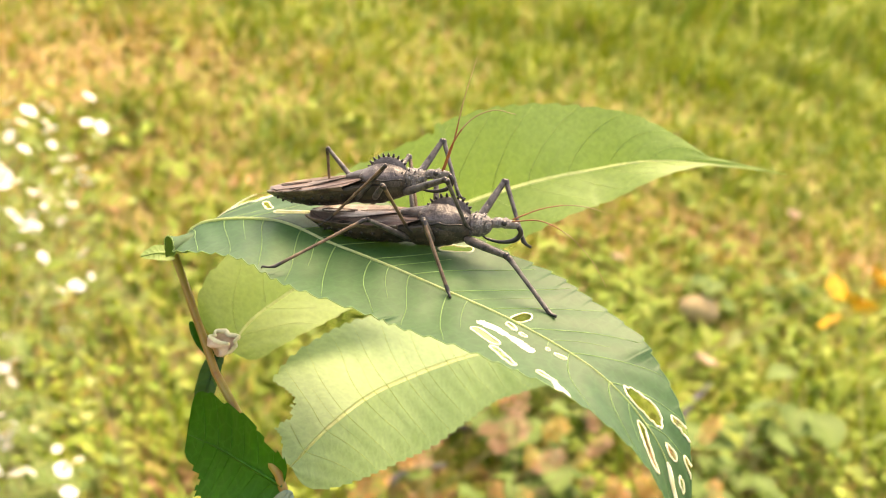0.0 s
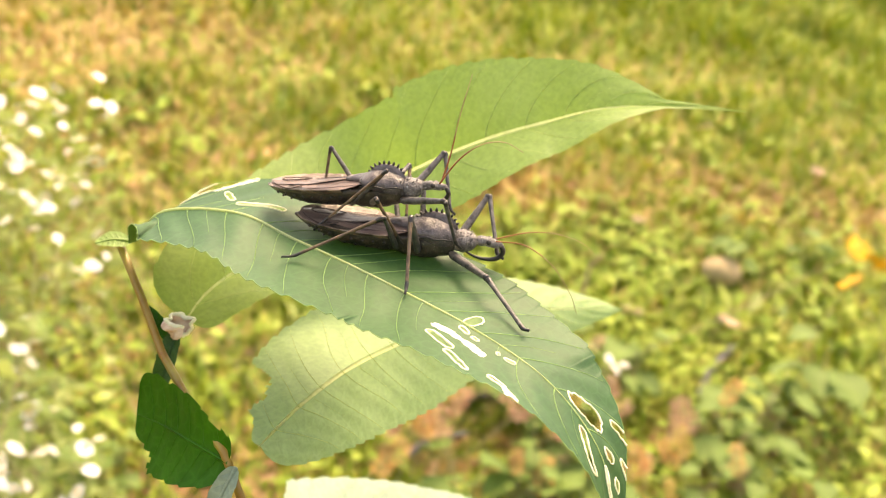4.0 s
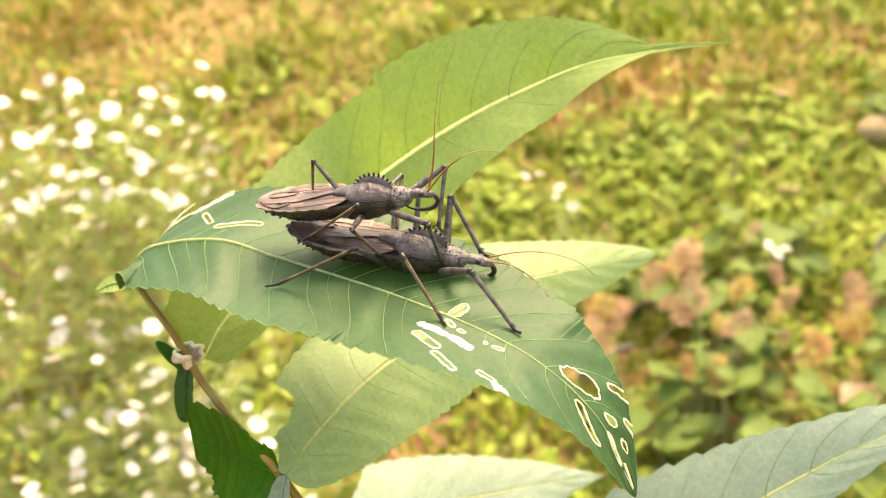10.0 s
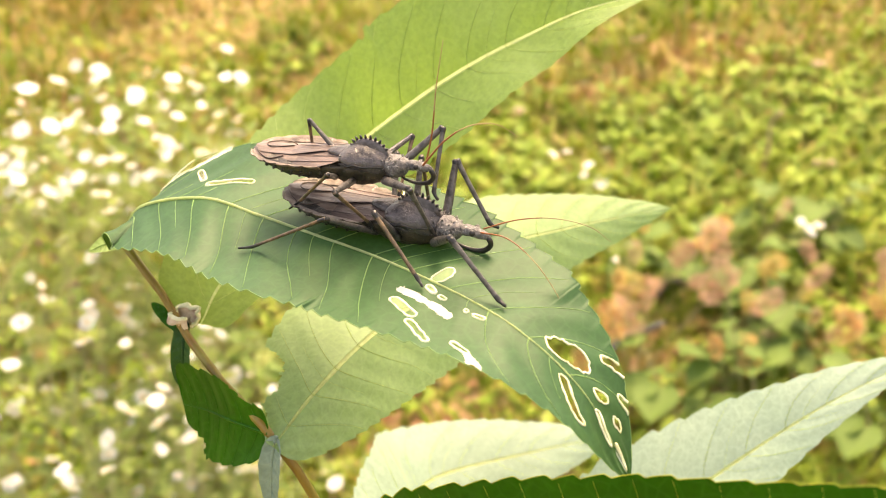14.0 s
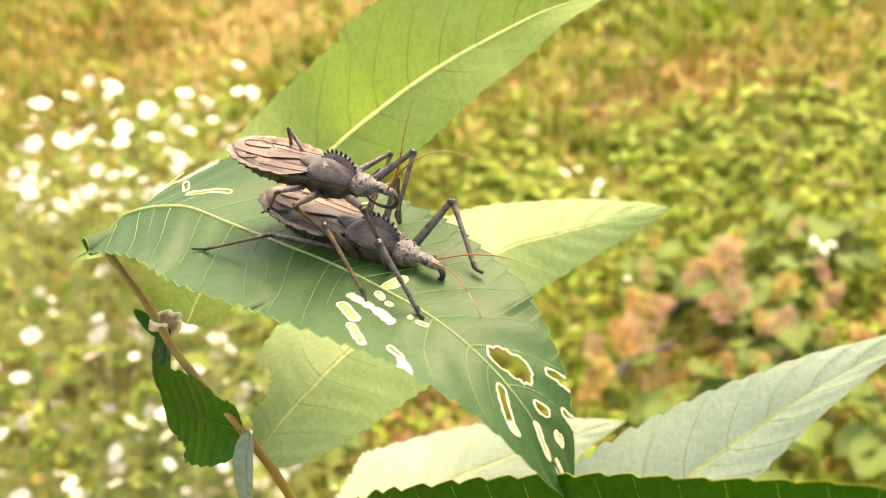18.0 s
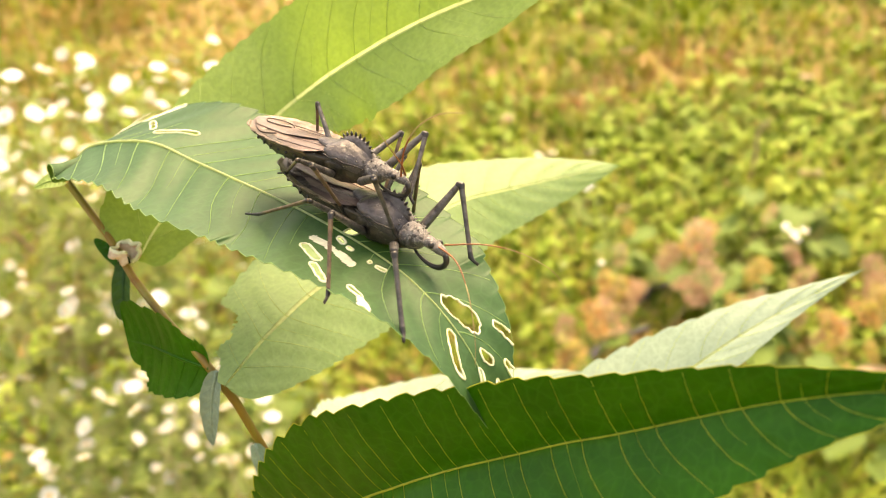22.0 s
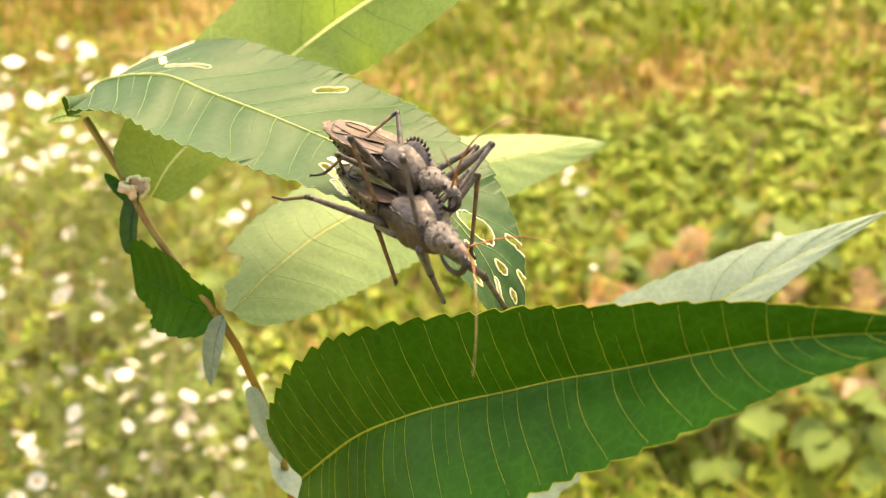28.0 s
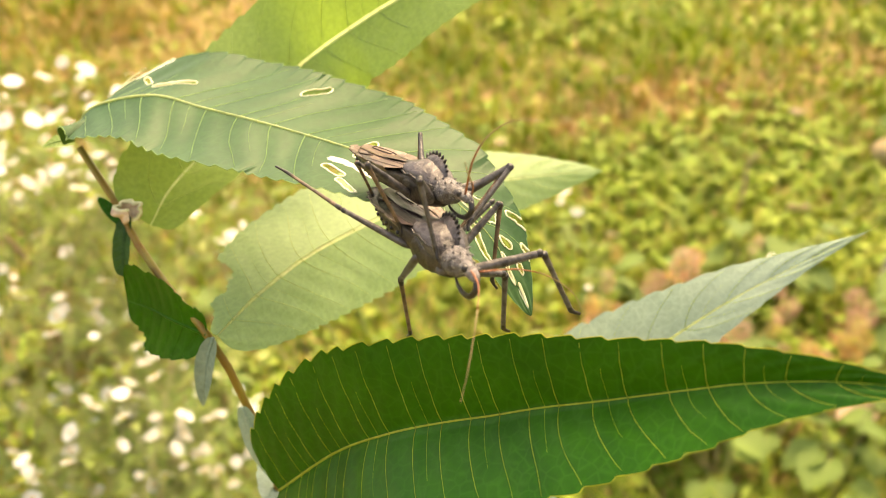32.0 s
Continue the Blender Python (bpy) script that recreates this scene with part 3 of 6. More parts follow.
def lumpy(data, size, scale):
    """Small knobs and dents on a lofted body, at most size millimetres high."""
    out = []
    for v in data[0]:
        p = Vector(v)
        k = noise.noise(p * scale) + 0.6 * noise.noise(p * scale * 2.3)
        away = Vector((0.0, p.y, p.z - 0.001))
        out.append(p + away.normalized() * (k * size * MM) if away.length > 1e-5 else p)
    return out, data[1]


def ball_data(centre, r, n=10):
    verts, faces = [], []
    for i in range(n + 1):
        th = math.pi * i / n
        for k in range(n):
            ph = 2 * math.pi * k / n
            verts.append((centre[0] + r * math.sin(th) * math.cos(ph), centre[1] + r * math.sin(th) * math.sin(ph), centre[2] + r * math.cos(th)))
    for i in range(n):
        for k in range(n):
            faces.append((i * n + k, (i + 1) * n + k, (i + 1) * n + (k + 1) % n, i * n + (k + 1) % n))
    return verts, faces


def shaped(datas, name, mats, parent, label="", index=None, s=1.0, fat=(1.0, 1.0, 1.0)):
    v, f = datas
    return piece(name, mesh_of(name, np.array(v) * s * np.array(fat), f, mats, index), parent, label)


def forewing(side, s):
    nx, ny = 46, 12
    verts, faces, index = [], [], []
    for i in range(nx + 1):
        u = i / nx
        x = 5.5 - 19.9 * u
        outer = 1.6 + 2.9 * math.sin(math.pi * min(1, u * 1.15 + 0.10)) ** 0.8 if u < 0.78 else 4.15 * math.sqrt(max(0.0, 1 - ((u - 0.60) / 0.41) ** 2)) + 0.1
        inner = -0.2 - 1.6 * min(1, max(0, (u - 0.25) / 0.3))
        if u > 0.86:
            inner = inner * math.sqrt(max(0, 1 - ((u - 0.86) / 0.145) ** 2))
        for j in range(ny + 1):
            v = j / ny
            y = inner + (outer - inner) * v
            z = 2.0 - 0.85 * u - 0.042 * y * y - 0.35 * math.sin(math.pi * u) + 0.07 * math.sin(7 * v + 5 * u) * (0.3 + u) + 0.02 * math.sin(26 * v) + (0.22 if side > 0 else 0.0)
            verts.append((x * MM, side * y * MM, z * MM))
    for i in range(nx):
        for j in range(ny):
            a = i * (ny + 1) + j
            faces.append((a, a + 1, a + ny + 2, a + ny + 1))
            index.append(1 if i / nx > 0.52 + 0.06 * math.sin(j * 0.6) else 0)
    return (verts, faces), index


SHIELD = [(4.8, 2.4, 2.4, 0.5, 0.6), (5.3, 3.4, 2.3, 1.0, 1.0), (6.2, 3.85, 2.1, 1.7, 1.4), (7.8, 3.75, 1.8, 2.4, 1.8), (9.6, 3.35, 1.4, 2.8, 2.2), (11.4, 2.75, 1.2, 2.5, 2.4), (12.6, 2.25, 1.1, 1.9, 2.4),
          (13.3, 1.90, 1.0, 1.4, 2.3)]
LOBE = [(13.0, 1.6, 0.9, 1.2, 1.9), (13.6, 2.05, 0.9, 1.7, 2.2), (14.6, 2.10, 0.85, 1.75, 2.2), (15.7, 1.85, 0.85, 1.4, 1.9), (16.5, 1.35, 0.9, 1.0, 1.4), (17.0, 0.8, 1.0, 0.6, 0.7)]


def shield(x):
    """Half width, middle height and rise of the thorax shield at a place along the body."""
    p = np.array(SHIELD[:-1] + LOBE[1:] + [(19.6, 0.95, 1.15, 0.9, 0.9)])
    return np.interp(x, p[:, 0], p[:, 1]), np.interp(x, p[:, 0], p[:, 2]), np.interp(x, p[:, 0], p[:, 3])


def build_bug(name, label, s, feelers, stout):
    """One wheel bug: x ahead, y to its left, z up; the origin in the middle of its body."""
    bug = tagged(new(name), label, "insect", "pair of wheel bugs")
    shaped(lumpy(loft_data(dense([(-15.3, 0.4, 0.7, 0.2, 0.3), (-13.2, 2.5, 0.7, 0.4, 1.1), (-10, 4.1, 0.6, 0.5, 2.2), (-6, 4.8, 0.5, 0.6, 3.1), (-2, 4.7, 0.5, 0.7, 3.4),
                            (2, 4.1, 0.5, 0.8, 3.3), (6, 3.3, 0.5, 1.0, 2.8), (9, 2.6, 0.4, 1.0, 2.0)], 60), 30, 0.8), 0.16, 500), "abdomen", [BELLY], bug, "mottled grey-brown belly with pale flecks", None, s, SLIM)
    spots = []
    for side in (-1, 1):
        for row in range(2):
            for k in range(8):
                x = -12.0 + 1.9 * k + 0.8 * row
                w = np.interp(x, [-15, -13.2, -10, -6, -2, 2, 6], [0.6, 2.5, 4.1, 4.8, 4.7, 4.1, 3.3])
                drop = np.interp(x, [-13.2, -10, -6, -2, 6], [1.1, 2.2, 3.1, 3.4, 2.8])
                a = 0.35 + 0.45 * row
                spots.append(ball_data((x * MM, side * w * math.cos(a) ** 0.8 * MM, (0.5 - drop * math.sin(a)) * MM), (0.34 - 0.08 * row) * MM, 6))
    shaped(joined(spots), "belly_spots", [JET], bug, "rows of black spots along the belly", None, s, SLIM)
    for side in (-1, 1):
        v, f = [], []
        n = 60
        for i in range(n + 1):
            u = i / n
            x = -14.6 + 16.5 * u
            w = np.interp(x, [-15, -13.2, -10, -6, -2, 2], [0.6, 2.6, 4.2, 4.9, 4.8, 4.2])
            flare = 0.45 + 0.42 * abs(math.sin(math.pi * 6 * u)) ** 0.6
            for dy, dz in ((-0.7, 0.75), (flare * 0.5, 0.95), (flare, 1.25), (flare * 0.9, 1.05), (-0.5, 0.30)):
                v.append((x * MM, side * (w + dy) * MM, dz * MM))
        for i in range(n):
            for k in range(4):
                a = i * 5 + k
                f.append((a, a + 1, a + 6, a + 5) if side > 0 else (a, a + 5, a + 6, a + 1))
        shaped((v, f), "abdomen_margin", [EDGE], bug, "scalloped upturned edge", None, s, FAT)
        (v, f), index = forewing(side, s)
        wing = shaped((v, f), "forewing", [WING, MEMBRANE], bug, "pinkish brown wing with a coppery membrane", index, s, FAT)
        loop = [(-6.5, 1.4), (-8.5, 2.6), (-11.0, 2.4), (-12.6, 1.0), (-11.6, -0.2), (-9.0, 0.1), (-6.8, 0.9)] if side > 0 else [(-7.0, 2.2), (-9.5, 3.2), (-12.2, 2.2), (-13.8, 0.8)]
        z_at = lambda x, y: 2.0 - 0.85 * (5.5 - x) / 19.9 - 0.042 * y * y - 0.35 * math.sin(math.pi * (5.5 - x) / 19.9) + 0.08 + (0.22 if side > 0 else 0.0)
        v, f = tube_data(spline([(x * MM, side * y * MM, (z_at(x, y) + 0.05) * MM) for x, y in loop], 30), [0.10 * MM], 5)
        shaped((v, f), "wing_vein", [UMBER], wing, "", None, s, FAT)
        for y0, y1, x1 in ((1.5, 1.6, -6.0), (2.9, 3.3, -5.5)):
            v, f = tube_data(spline([(x * MM, side * y * MM, z_at(x, y) * MM) for x, y in ((5.0, y0), (0.0, 0.5 * (y0 + y1)), (x1, y1))], 20), [0.06 * MM, 0.05 * MM], 5)
            shaped((v, f), "wing_vein", [WING], wing, "", None, s, FAT)
    shaped(loft_data(dense([(1.5, 0.7, 1.9, 0.4, 0.4), (3.5, 1.5, 2.0, 0.7, 0.7), (6, 2.2, 2.0, 1.0, 0.9)], 8), 14), "scutellum", [CUTICLE], bug, "", None, s, FAT)
    shaped(lumpy(loft_data(dense(SHIELD, 60), 48, 0.9, 1.2), 0.06, 700), "pronotum", [CUTICLE], bug, "smooth ash-grey thorax shield", None, s)
    shaped(lumpy(loft_data(dense(LOBE, 40), 40, 0.9, 1.0), 0.13, 1300), "collar", [COLLAR], bug, "knobbly pale downy collar", None, s)
    for side in (-1, 1):
        line = [(5.2, 3.45, 1.5), (6.2, 3.95, 1.75), (7.2, 3.75, 1.35), (8.4, 3.72, 1.65), (9.8, 3.30, 1.25), (11.6, 2.75, 1.25), (13.0, 2.1, 1.0)]
        v, f = tube_data(spline([(x * MM, side * y * MM, z * MM) for x, y, z in line], 36), [0.10 * MM, 0.22 * MM, 0.16 * MM, 0.12 * MM], 6)
        shaped((v, f), "side_keel", [JET], bug, "wavy black edge of the shield", None, s)
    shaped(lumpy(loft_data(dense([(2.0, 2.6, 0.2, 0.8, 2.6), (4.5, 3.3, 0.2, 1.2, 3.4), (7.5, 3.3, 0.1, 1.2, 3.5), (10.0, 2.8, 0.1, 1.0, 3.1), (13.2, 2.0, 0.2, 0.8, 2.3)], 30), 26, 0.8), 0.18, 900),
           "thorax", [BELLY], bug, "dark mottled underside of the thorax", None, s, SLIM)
    # pale down on the shield, the collar and the head
    v, f = [], []
    for k in range(620):
        u, w = rnd_bug.random() ** 0.55, rnd_bug.uniform(-2.5, 2.5)
        x = 7.5 + 12.0 * u
        half, mid, rise = shield(x)
        c, d = math.sin(w), math.cos(w)
        p = np.array((x, half * math.copysign(abs(c) ** 1.2, c), mid + (rise if d > 0 else rise * 0.9) * d)) * MM
        out = unit((rnd_bug.uniform(-0.9, 0.3), c, d))
        side = unit(np.cross(out, (1, 0.3, 0.2))) * 0.022 * MM
        i = len(v)
        v += [p - side, p + side, p + np.cross(out, side), p + out * rnd_bug.uniform(0.2, 0.5) * MM]
        f += [(i, i + 1, i + 3), (i + 1, i + 2, i + 3), (i + 2, i, i + 3)]
    shaped((v, f), "down", [DOWN], bug, "short pale down", None, s)
    # the toothed wheel along the middle of the shield
    v, f = [], []
    n = 40
    for i in range(n + 1):
        a = radians(4 + 168 * i / n)
        x, z = 3.8 * math.cos(a), 3.0 * math.sin(a)
        for y, k in ((-1.0, 0.30), (-0.55, 0.72), (-0.24, 0.97), (0.0, 1.0), (0.24, 0.97), (0.55, 0.72), (1.0, 0.30)):
            v.append(((9.6 + x * k) * MM, y * MM, (2.25 + z * k) * MM))
    for i in range(n):
        for k in range(6):
            a = i * 7 + k
            f.append((a, a + 7, a + 8, a + 1))
    crest = shaped(lumpy((v, f), 0.05, 900), "crest", [CUTICLE], bug, "semicircular cog-like crest", None, s)
    for i in range(11):
        a = radians(24 + 142 * i / 10)
        d = unit((3.0 * math.cos(a), 3.8 * math.sin(a)))
        p0 = (9.6 + 3.73 * math.cos(a), 2.25 + 2.93 * math.sin(a))
        long = 0.72 if 1 < i < 9 else 0.5
        v, f = tube_data([(p0[0] * MM, 0, p0[1] * MM), ((p0[0] + 0.5 * long * d[0]) * MM, 0, (p0[1] + 0.5 * long * d[1]) * MM), ((p0[0] + long * d[0]) * MM, 0, (p0[1] + long * d[1]) * MM)],
                         [0.27 * MM, 0.23 * MM, 0.11 * MM], 7)
        shaped((v, f), "tooth", [JET], crest, "", None, s)
    for side in (-1, 1):
        for x, w in ((14.0, 0.5), (14.3, 1.1), (15.2, 0.7), (15.7, 0.3), (15.9, 1.2), (14.8, 1.6), (12.9, 0.9), (11.8, 1.2), (5.5, 1.1)):
            half, mid, rise = shield(x)
            y, z = half * math.sin(w), mid + rise * math.cos(w)
            v, f = tube_data([((x - 0.1) * MM, side * 0.9 * y * MM, (z - 0.1) * MM), ((x + 0.25) * MM, side * (y + 0.3 * math.sin(w)) * MM, (z + 0.3 * math.cos(w) + 0.1) * MM)], [0.20 * MM, 0.07 * MM], 6)
            shaped((v, f), "tubercle", [COLLAR], bug, "", None, s)
    head = shaped(lumpy(loft_data(dense([(16.2, 0.62, 1.05, 0.62, 0.62), (16.9, 0.70, 1.10, 0.70, 0.70), (17.4, 0.92, 1.15, 0.90, 0.86), (18.1, 0.98, 1.2, 0.95, 0.92), (18.6, 0.82, 1.2, 0.80, 0.80), (19.1, 0.98, 1.18, 0.92, 0.90),
                                         (20.0, 0.80, 1.05, 0.78, 0.78), (21.1, 0.55, 0.95, 0.55, 0.55), (21.5, 0.25, 0.9, 0.25, 0.25)], 30), 18), 0.10, 1200), "head", [COLLAR], bug, "narrow tube-shaped grey head", None, s)
    for side in (-1, 1):
        shaped(ball_data((19.0 * MM, side * 0.92 * MM, 1.40 * MM), 0.52 * MM), "eye", [JET], head, "", None, s)
    v, f = tube_data(spline([(21.2 * MM, 0, 0.8 * MM), (21.7 * MM, 0, -0.4 * MM), (20.6 * MM, 0, -1.7 * MM), (18.4 * MM, 0, -2.1 * MM), (16.2 * MM, 0, -1.7 * MM), (15.0 * MM, 0, -1.0 * MM)], 22), [0.46 * MM, 0.44 * MM, 0.30 * MM, 0.16 * MM], 8)
    shaped((v, f), "beak", [JET], head, "curved shiny black beak", None, s)
    feeler_parts = []
    for side, path in zip((1, -1), feelers):
        pts = spline([(x * MM * s, y * MM * s, z * MM * s) for x, y, z in path], 40)
        v, f = tube_data(pts[:18], [0.17 * MM * stout, 0.12 * MM * stout], 6)
        feeler = shaped((v, f), "antenna", [RUST], bug, "thin rust-red jointed feeler")
        feeler.matrix_basis = pose(20.2 * MM * s, side * 0.6 * MM * s, 1.7 * MM * s)
        v, f = tube_data(pts[17:], [0.12 * MM * stout, 0.09 * MM * stout, 0.05 * MM * stout], 5)
        shaped((v, f), "feeler_tip", [TIP], feeler)
        feeler_parts.append(feeler)
    return bug, feeler_parts


# hips in the body's space, lengths of thigh and shin, thickness, and the way in which the knee points
LEGS = {"hind": ((3.4, 2.3, -1.8), 11.5, 18.0, 0.46, (-0.3, 0.8, 0.8)), "middle": ((7.2, 2.5, -1.8), 11.0, 13.0, 0.55, (-0.15, 0.6, 0.9)),
        "front": ((12.8, 1.8, -1.4), 11.5, 12.5, 0.66, (0.35, 0.6, 0.8))}


def build_leg(bug, kind, side, s):
    hip, thigh, shin, r, _ = LEGS[kind]
    a, b, r = thigh * MM * s, shin * MM * s, r * MM * s
    v, f = tube_data([(a * q, 0, 0) for q in (0, 0.06, 0.2, 0.5, 0.8, 0.93, 0.97, 1.0)], [0.7 * r, 1.15 * r, 1.15 * r, 1.05 * r, 0.85 * r, 0.75 * r, 0.95 * r, 0.6 * r], 9)
    leg = piece("leg", mesh_of("leg", v, f, [LEG, JET], [1 if 5 * 9 <= i < 7 * 9 or i == len(f) - 1 else 0 for i in range(len(f))]), bug)
    t = 0.70 * r
    pts = [(b * q, 0, 0) for q in (0, 0.03, 0.08, 0.3, 0.6, 0.84, 0.9)] + [(b * 0.955, 0, 0.03 * b), (b, 0, 0.075 * b), (b * 1.015, 0, 0.06 * b)]
    v, f = tube_data(pts, [t, 1.25 * t, 1.0 * t, 0.85 * t, 0.8 * t, 0.85 * t, 0.95 * t, 0.6 * t, 0.6 * t, 0.25 * t], 7)
    shank = piece("shin", mesh_of("shin", v, f, [SHIN if kind != "front" else LEG, JET], [1 if i < 2 * 7 or 5 * 7 <= i < 9 * 7 else 0 for i in range(len(f))]), leg)
    return leg, shank


def leg_rows(kind, side, s, targets, knee_up=None):
    """Poses of a thigh in its bug's space and of a shin in the thigh's, so that the foot meets its targets (seconds, x, y, z in millimetres)."""
    hip, thigh, shin, _, knee_way = LEGS[kind]
    ways = knee_up or [(0.0, knee_way), (32.0, knee_way)]
    h = Vector((hip[0], side * hip[1], hip[2])) * MM * s
    a, b = thigh * MM * s, shin * MM * s * 1.0
    upper, lower = [], []
    for t, *p in targets:
        d = Vector(p) * MM - h
        far = min(max(d.length, abs(a - b) * 1.02), (a + b) * 0.998)
        d.normalize()
        way = [np.interp(t, [w[0] for w in ways], [w[1][k] for w in ways]) for k in range(3)]
        pole = Vector((way[0], side * way[1], way[2]))
        pole = (pole - d * pole.dot(d)).normalized()
        x = (a * a - b * b + far * far) / (2 * far)
        knee = h + d * x + pole * math.sqrt(max(a * a - x * x, 0))
        ax = (knee - h).normalized()
        az = (pole - ax * pole.dot(ax)).normalized()
        turn = Matrix((ax, az.cross(ax), az)).transposed()
        upper.append((t, Matrix.Translation(h) @ turn.to_4x4()))
        way = turn.inverted() @ (h + d * far - knee).normalized()
        up = turn.inverted() @ pole
        up = (up - way * up.dot(way)).normalized()
        lower.append((t, Matrix.Translation((a, 0, 0)) @ Matrix((way, up.cross(way), up)).transposed().to_4x4()))
    return upper, lower


LOWER_FEELERS = [[(0, 0, 0), (5, 1.5, 1.8), (10, 3.5, 2.0), (15, 5.5, 0.5), (18, 6.5, -2.0)], [(0, 0, 0), (5, -1.0, 0.6), (10, -2.5, -1.4), (14, -3.5, -5.5), (16, -4.0, -9.0)]]
UPPER_FEELERS = [[(0, 0, 0), (0.4, 0.5, 5.5), (0.2, 1.0, 13.0), (0.4, 1.2, 21.0)], [(0, 0, 0), (2.0, -0.6, 5.5), (5.0, -1.2, 9.5), (9.0, -1.6, 11.2), (13.0, -2.0, 10.4)]]
lower_bug, lower_feelers = build_bug("wheel_bug", "large ash-grey wheel bug walking with another on its back", 1.0, LOWER_FEELERS, 0.72)
upper_bug, upper_feelers = build_bug("wheel_bug", "smaller wheel bug with coppery wings riding on another", 0.90, UPPER_FEELERS, 1.0)
lower_legs = {(k, side): build_leg(lower_bug, k, side, 1.0) for k in LEGS for side in (-1, 1)}
upper_legs = {(k, side): build_leg(upper_bug, k, side, 0.90) for k in LEGS for side in (-1, 1)}


# ---- gnawed scraps along the stem ----
def scrap(mid, sides, width, mat, label, widest=0.55, taper=0.5, teeth=7, hole=None, rib=0.0004, veins=7, nu=70, nv=10):
    blade = Blade(mid, sides, width, widest, taper, teeth, 0.07, 0.0001, veins, 0.25)
    return leaf(plant, blade, mat, label, nu=nu, nv=nv, hole=hole, rib=rib, name="leaf_scrap", extra=(GNAWED,), vein_mat=mat, vein=0.00009, rib_mat=mat)


def bitten(u, v):
    d = math.hypot((u - 1.0) * 20, (v - 1.1) * 8.5) - 5.5 - noise.noise(Vector((u * 16, v * 5, 0)))
    e = math.hypot((u - 0.2) * 20, (v + 1.3) * 8.5) - 4.0
    return 2 if min(d, e) < 0 else 0


# Shade on this stump is put into its colour, hence the deep green.
stump = scrap([(-0.0352, 0.1497, 0.6098), (-0.0412, 0.1535, 0.6102), (-0.0466, 0.1590, 0.6094), (-0.0522, 0.1640, 0.6082)],
      [((0.1, 0.2, 1.0), (0.1, 0.1, 1.0)), ((-0.1, -0.2, -1.0), (-0.1, -0.1, -1.0))], (0.0080, 0.0090), LEAF_DEEP, "stump of a half-eaten leaf, dark green for its shade", 0.7, 0.25, 6, bitten)
strip = scrap([(-0.0338, 0.1487, 0.6098), (-0.0352, 0.1480, 0.6050), (-0.0362, 0.1478, 0.5985), (-0.0366, 0.1480, 0.5945)],
      [((-1.0, 0.1, 0.0), (-1.0, 0.3, 0.0)), ((0.8, -0.6, 0.0), (0.7, -0.6, 0.0))], (0.0022, 0.0022), LEAF_ASHEN, "narrow hanging strip of a torn leaf", 0.4, 0.8, 5)
scrap([(-0.0515, 0.1735, 0.6200), (-0.0524, 0.1718, 0.6160), (-0.0534, 0.1702, 0.6085)],
      [((-1.0, -0.2, 0.1), (-1.0, -0.2, 0.0)), ((0.9, -0.5, 0.2), (0.9, -0.5, 0.0))], (0.0022, 0.0019), LEAF, "small rolled green leaf remnant", 0.5, 0.5, 4)
scrap([(-0.0515, 0.1735, 0.6172), (-0.0545, 0.1748, 0.6198), (-0.0575, 0.1756, 0.6232)],
      [((-0.5, -0.5, -0.5), (-0.5, -0.5, -0.5)), ((0.5, 0.3, 0.5), (0.5, 0.3, 0.5))], (0.0013, 0.0013), LEAF_DEEP, "dark curled sliver of leaf", 0.5, 0.6, 3)
scrap([(-0.0617, 0.1800, 0.6335), (-0.0645, 0.1790, 0.6338), (-0.0675, 0.1780, 0.6330)],
      [((0.0, 1.0, 0.4), (0.0, 1.0, 0.4)), ((0.0, -1.0, -0.5), (0.0, -1.0, -0.5))], (0.0020, 0.0020), LEAF_PALE, "bright green folded flap at the leaf base", 0.5, 0.8, 3)
rolled = scrap([(-0.0295, 0.1490, 0.5935), (-0.0270, 0.1478, 0.5850), (-0.0240, 0.1476, 0.5760)],
      [((-0.8, 0.2, -0.3), (-0.8, 0.3, -0.3)), ((0.8, 0.3, 0.2), (0.8, 0.3, 0.2))], (0.0022, 0.0022), LEAF_WHITISH, "pale rolled margin at the base of the dark leaf", 0.5, 0.8, 4)


def build_husk():
    """A curled dry rag of leaf with a bleached eaten rim."""
    v, f = [], []
    n, k = 9, 16
    for i in range(n + 1):
        th = 0.25 + 1.5 * i / n
        for j in range(k + 1):
            ph = 0.4 + 4.6 * j / k
            r = 0.0025 * (1 + 0.55 * noise.noise(Vector((i * 0.35, j * 0.55, 2))))
            v.append((-0.0511 + r * math.sin(th) * math.cos(ph), 0.1725 + r * math.sin(th) * math.sin(ph), 0.6218 - 1.1 * r * math.cos(th)))
    for i in range(n):
        for j in range(k):
            a = i * (k + 1) + j
            f.append((a, a + 1, a + k + 2, a + k + 1))
    husk = piece("leaf_husk", mesh_of("leaf_husk", v, f, [DRY]), plant, "curled pinkish dry leaf rag with a bleached rim")
    rim = [v[n * (k + 1) + j] for j in range(k + 1)]
    tube("rim", spline(rim, 40), [0.0003, 0.0005, 0.0002, 0.0004, 0.0003], GNAWED, husk, 6)
    tube("rim", spline([v[i * (k + 1)] for i in range(n + 1)], 16), [0.0004, 0.0003], GNAWED, husk, 6)


build_husk()


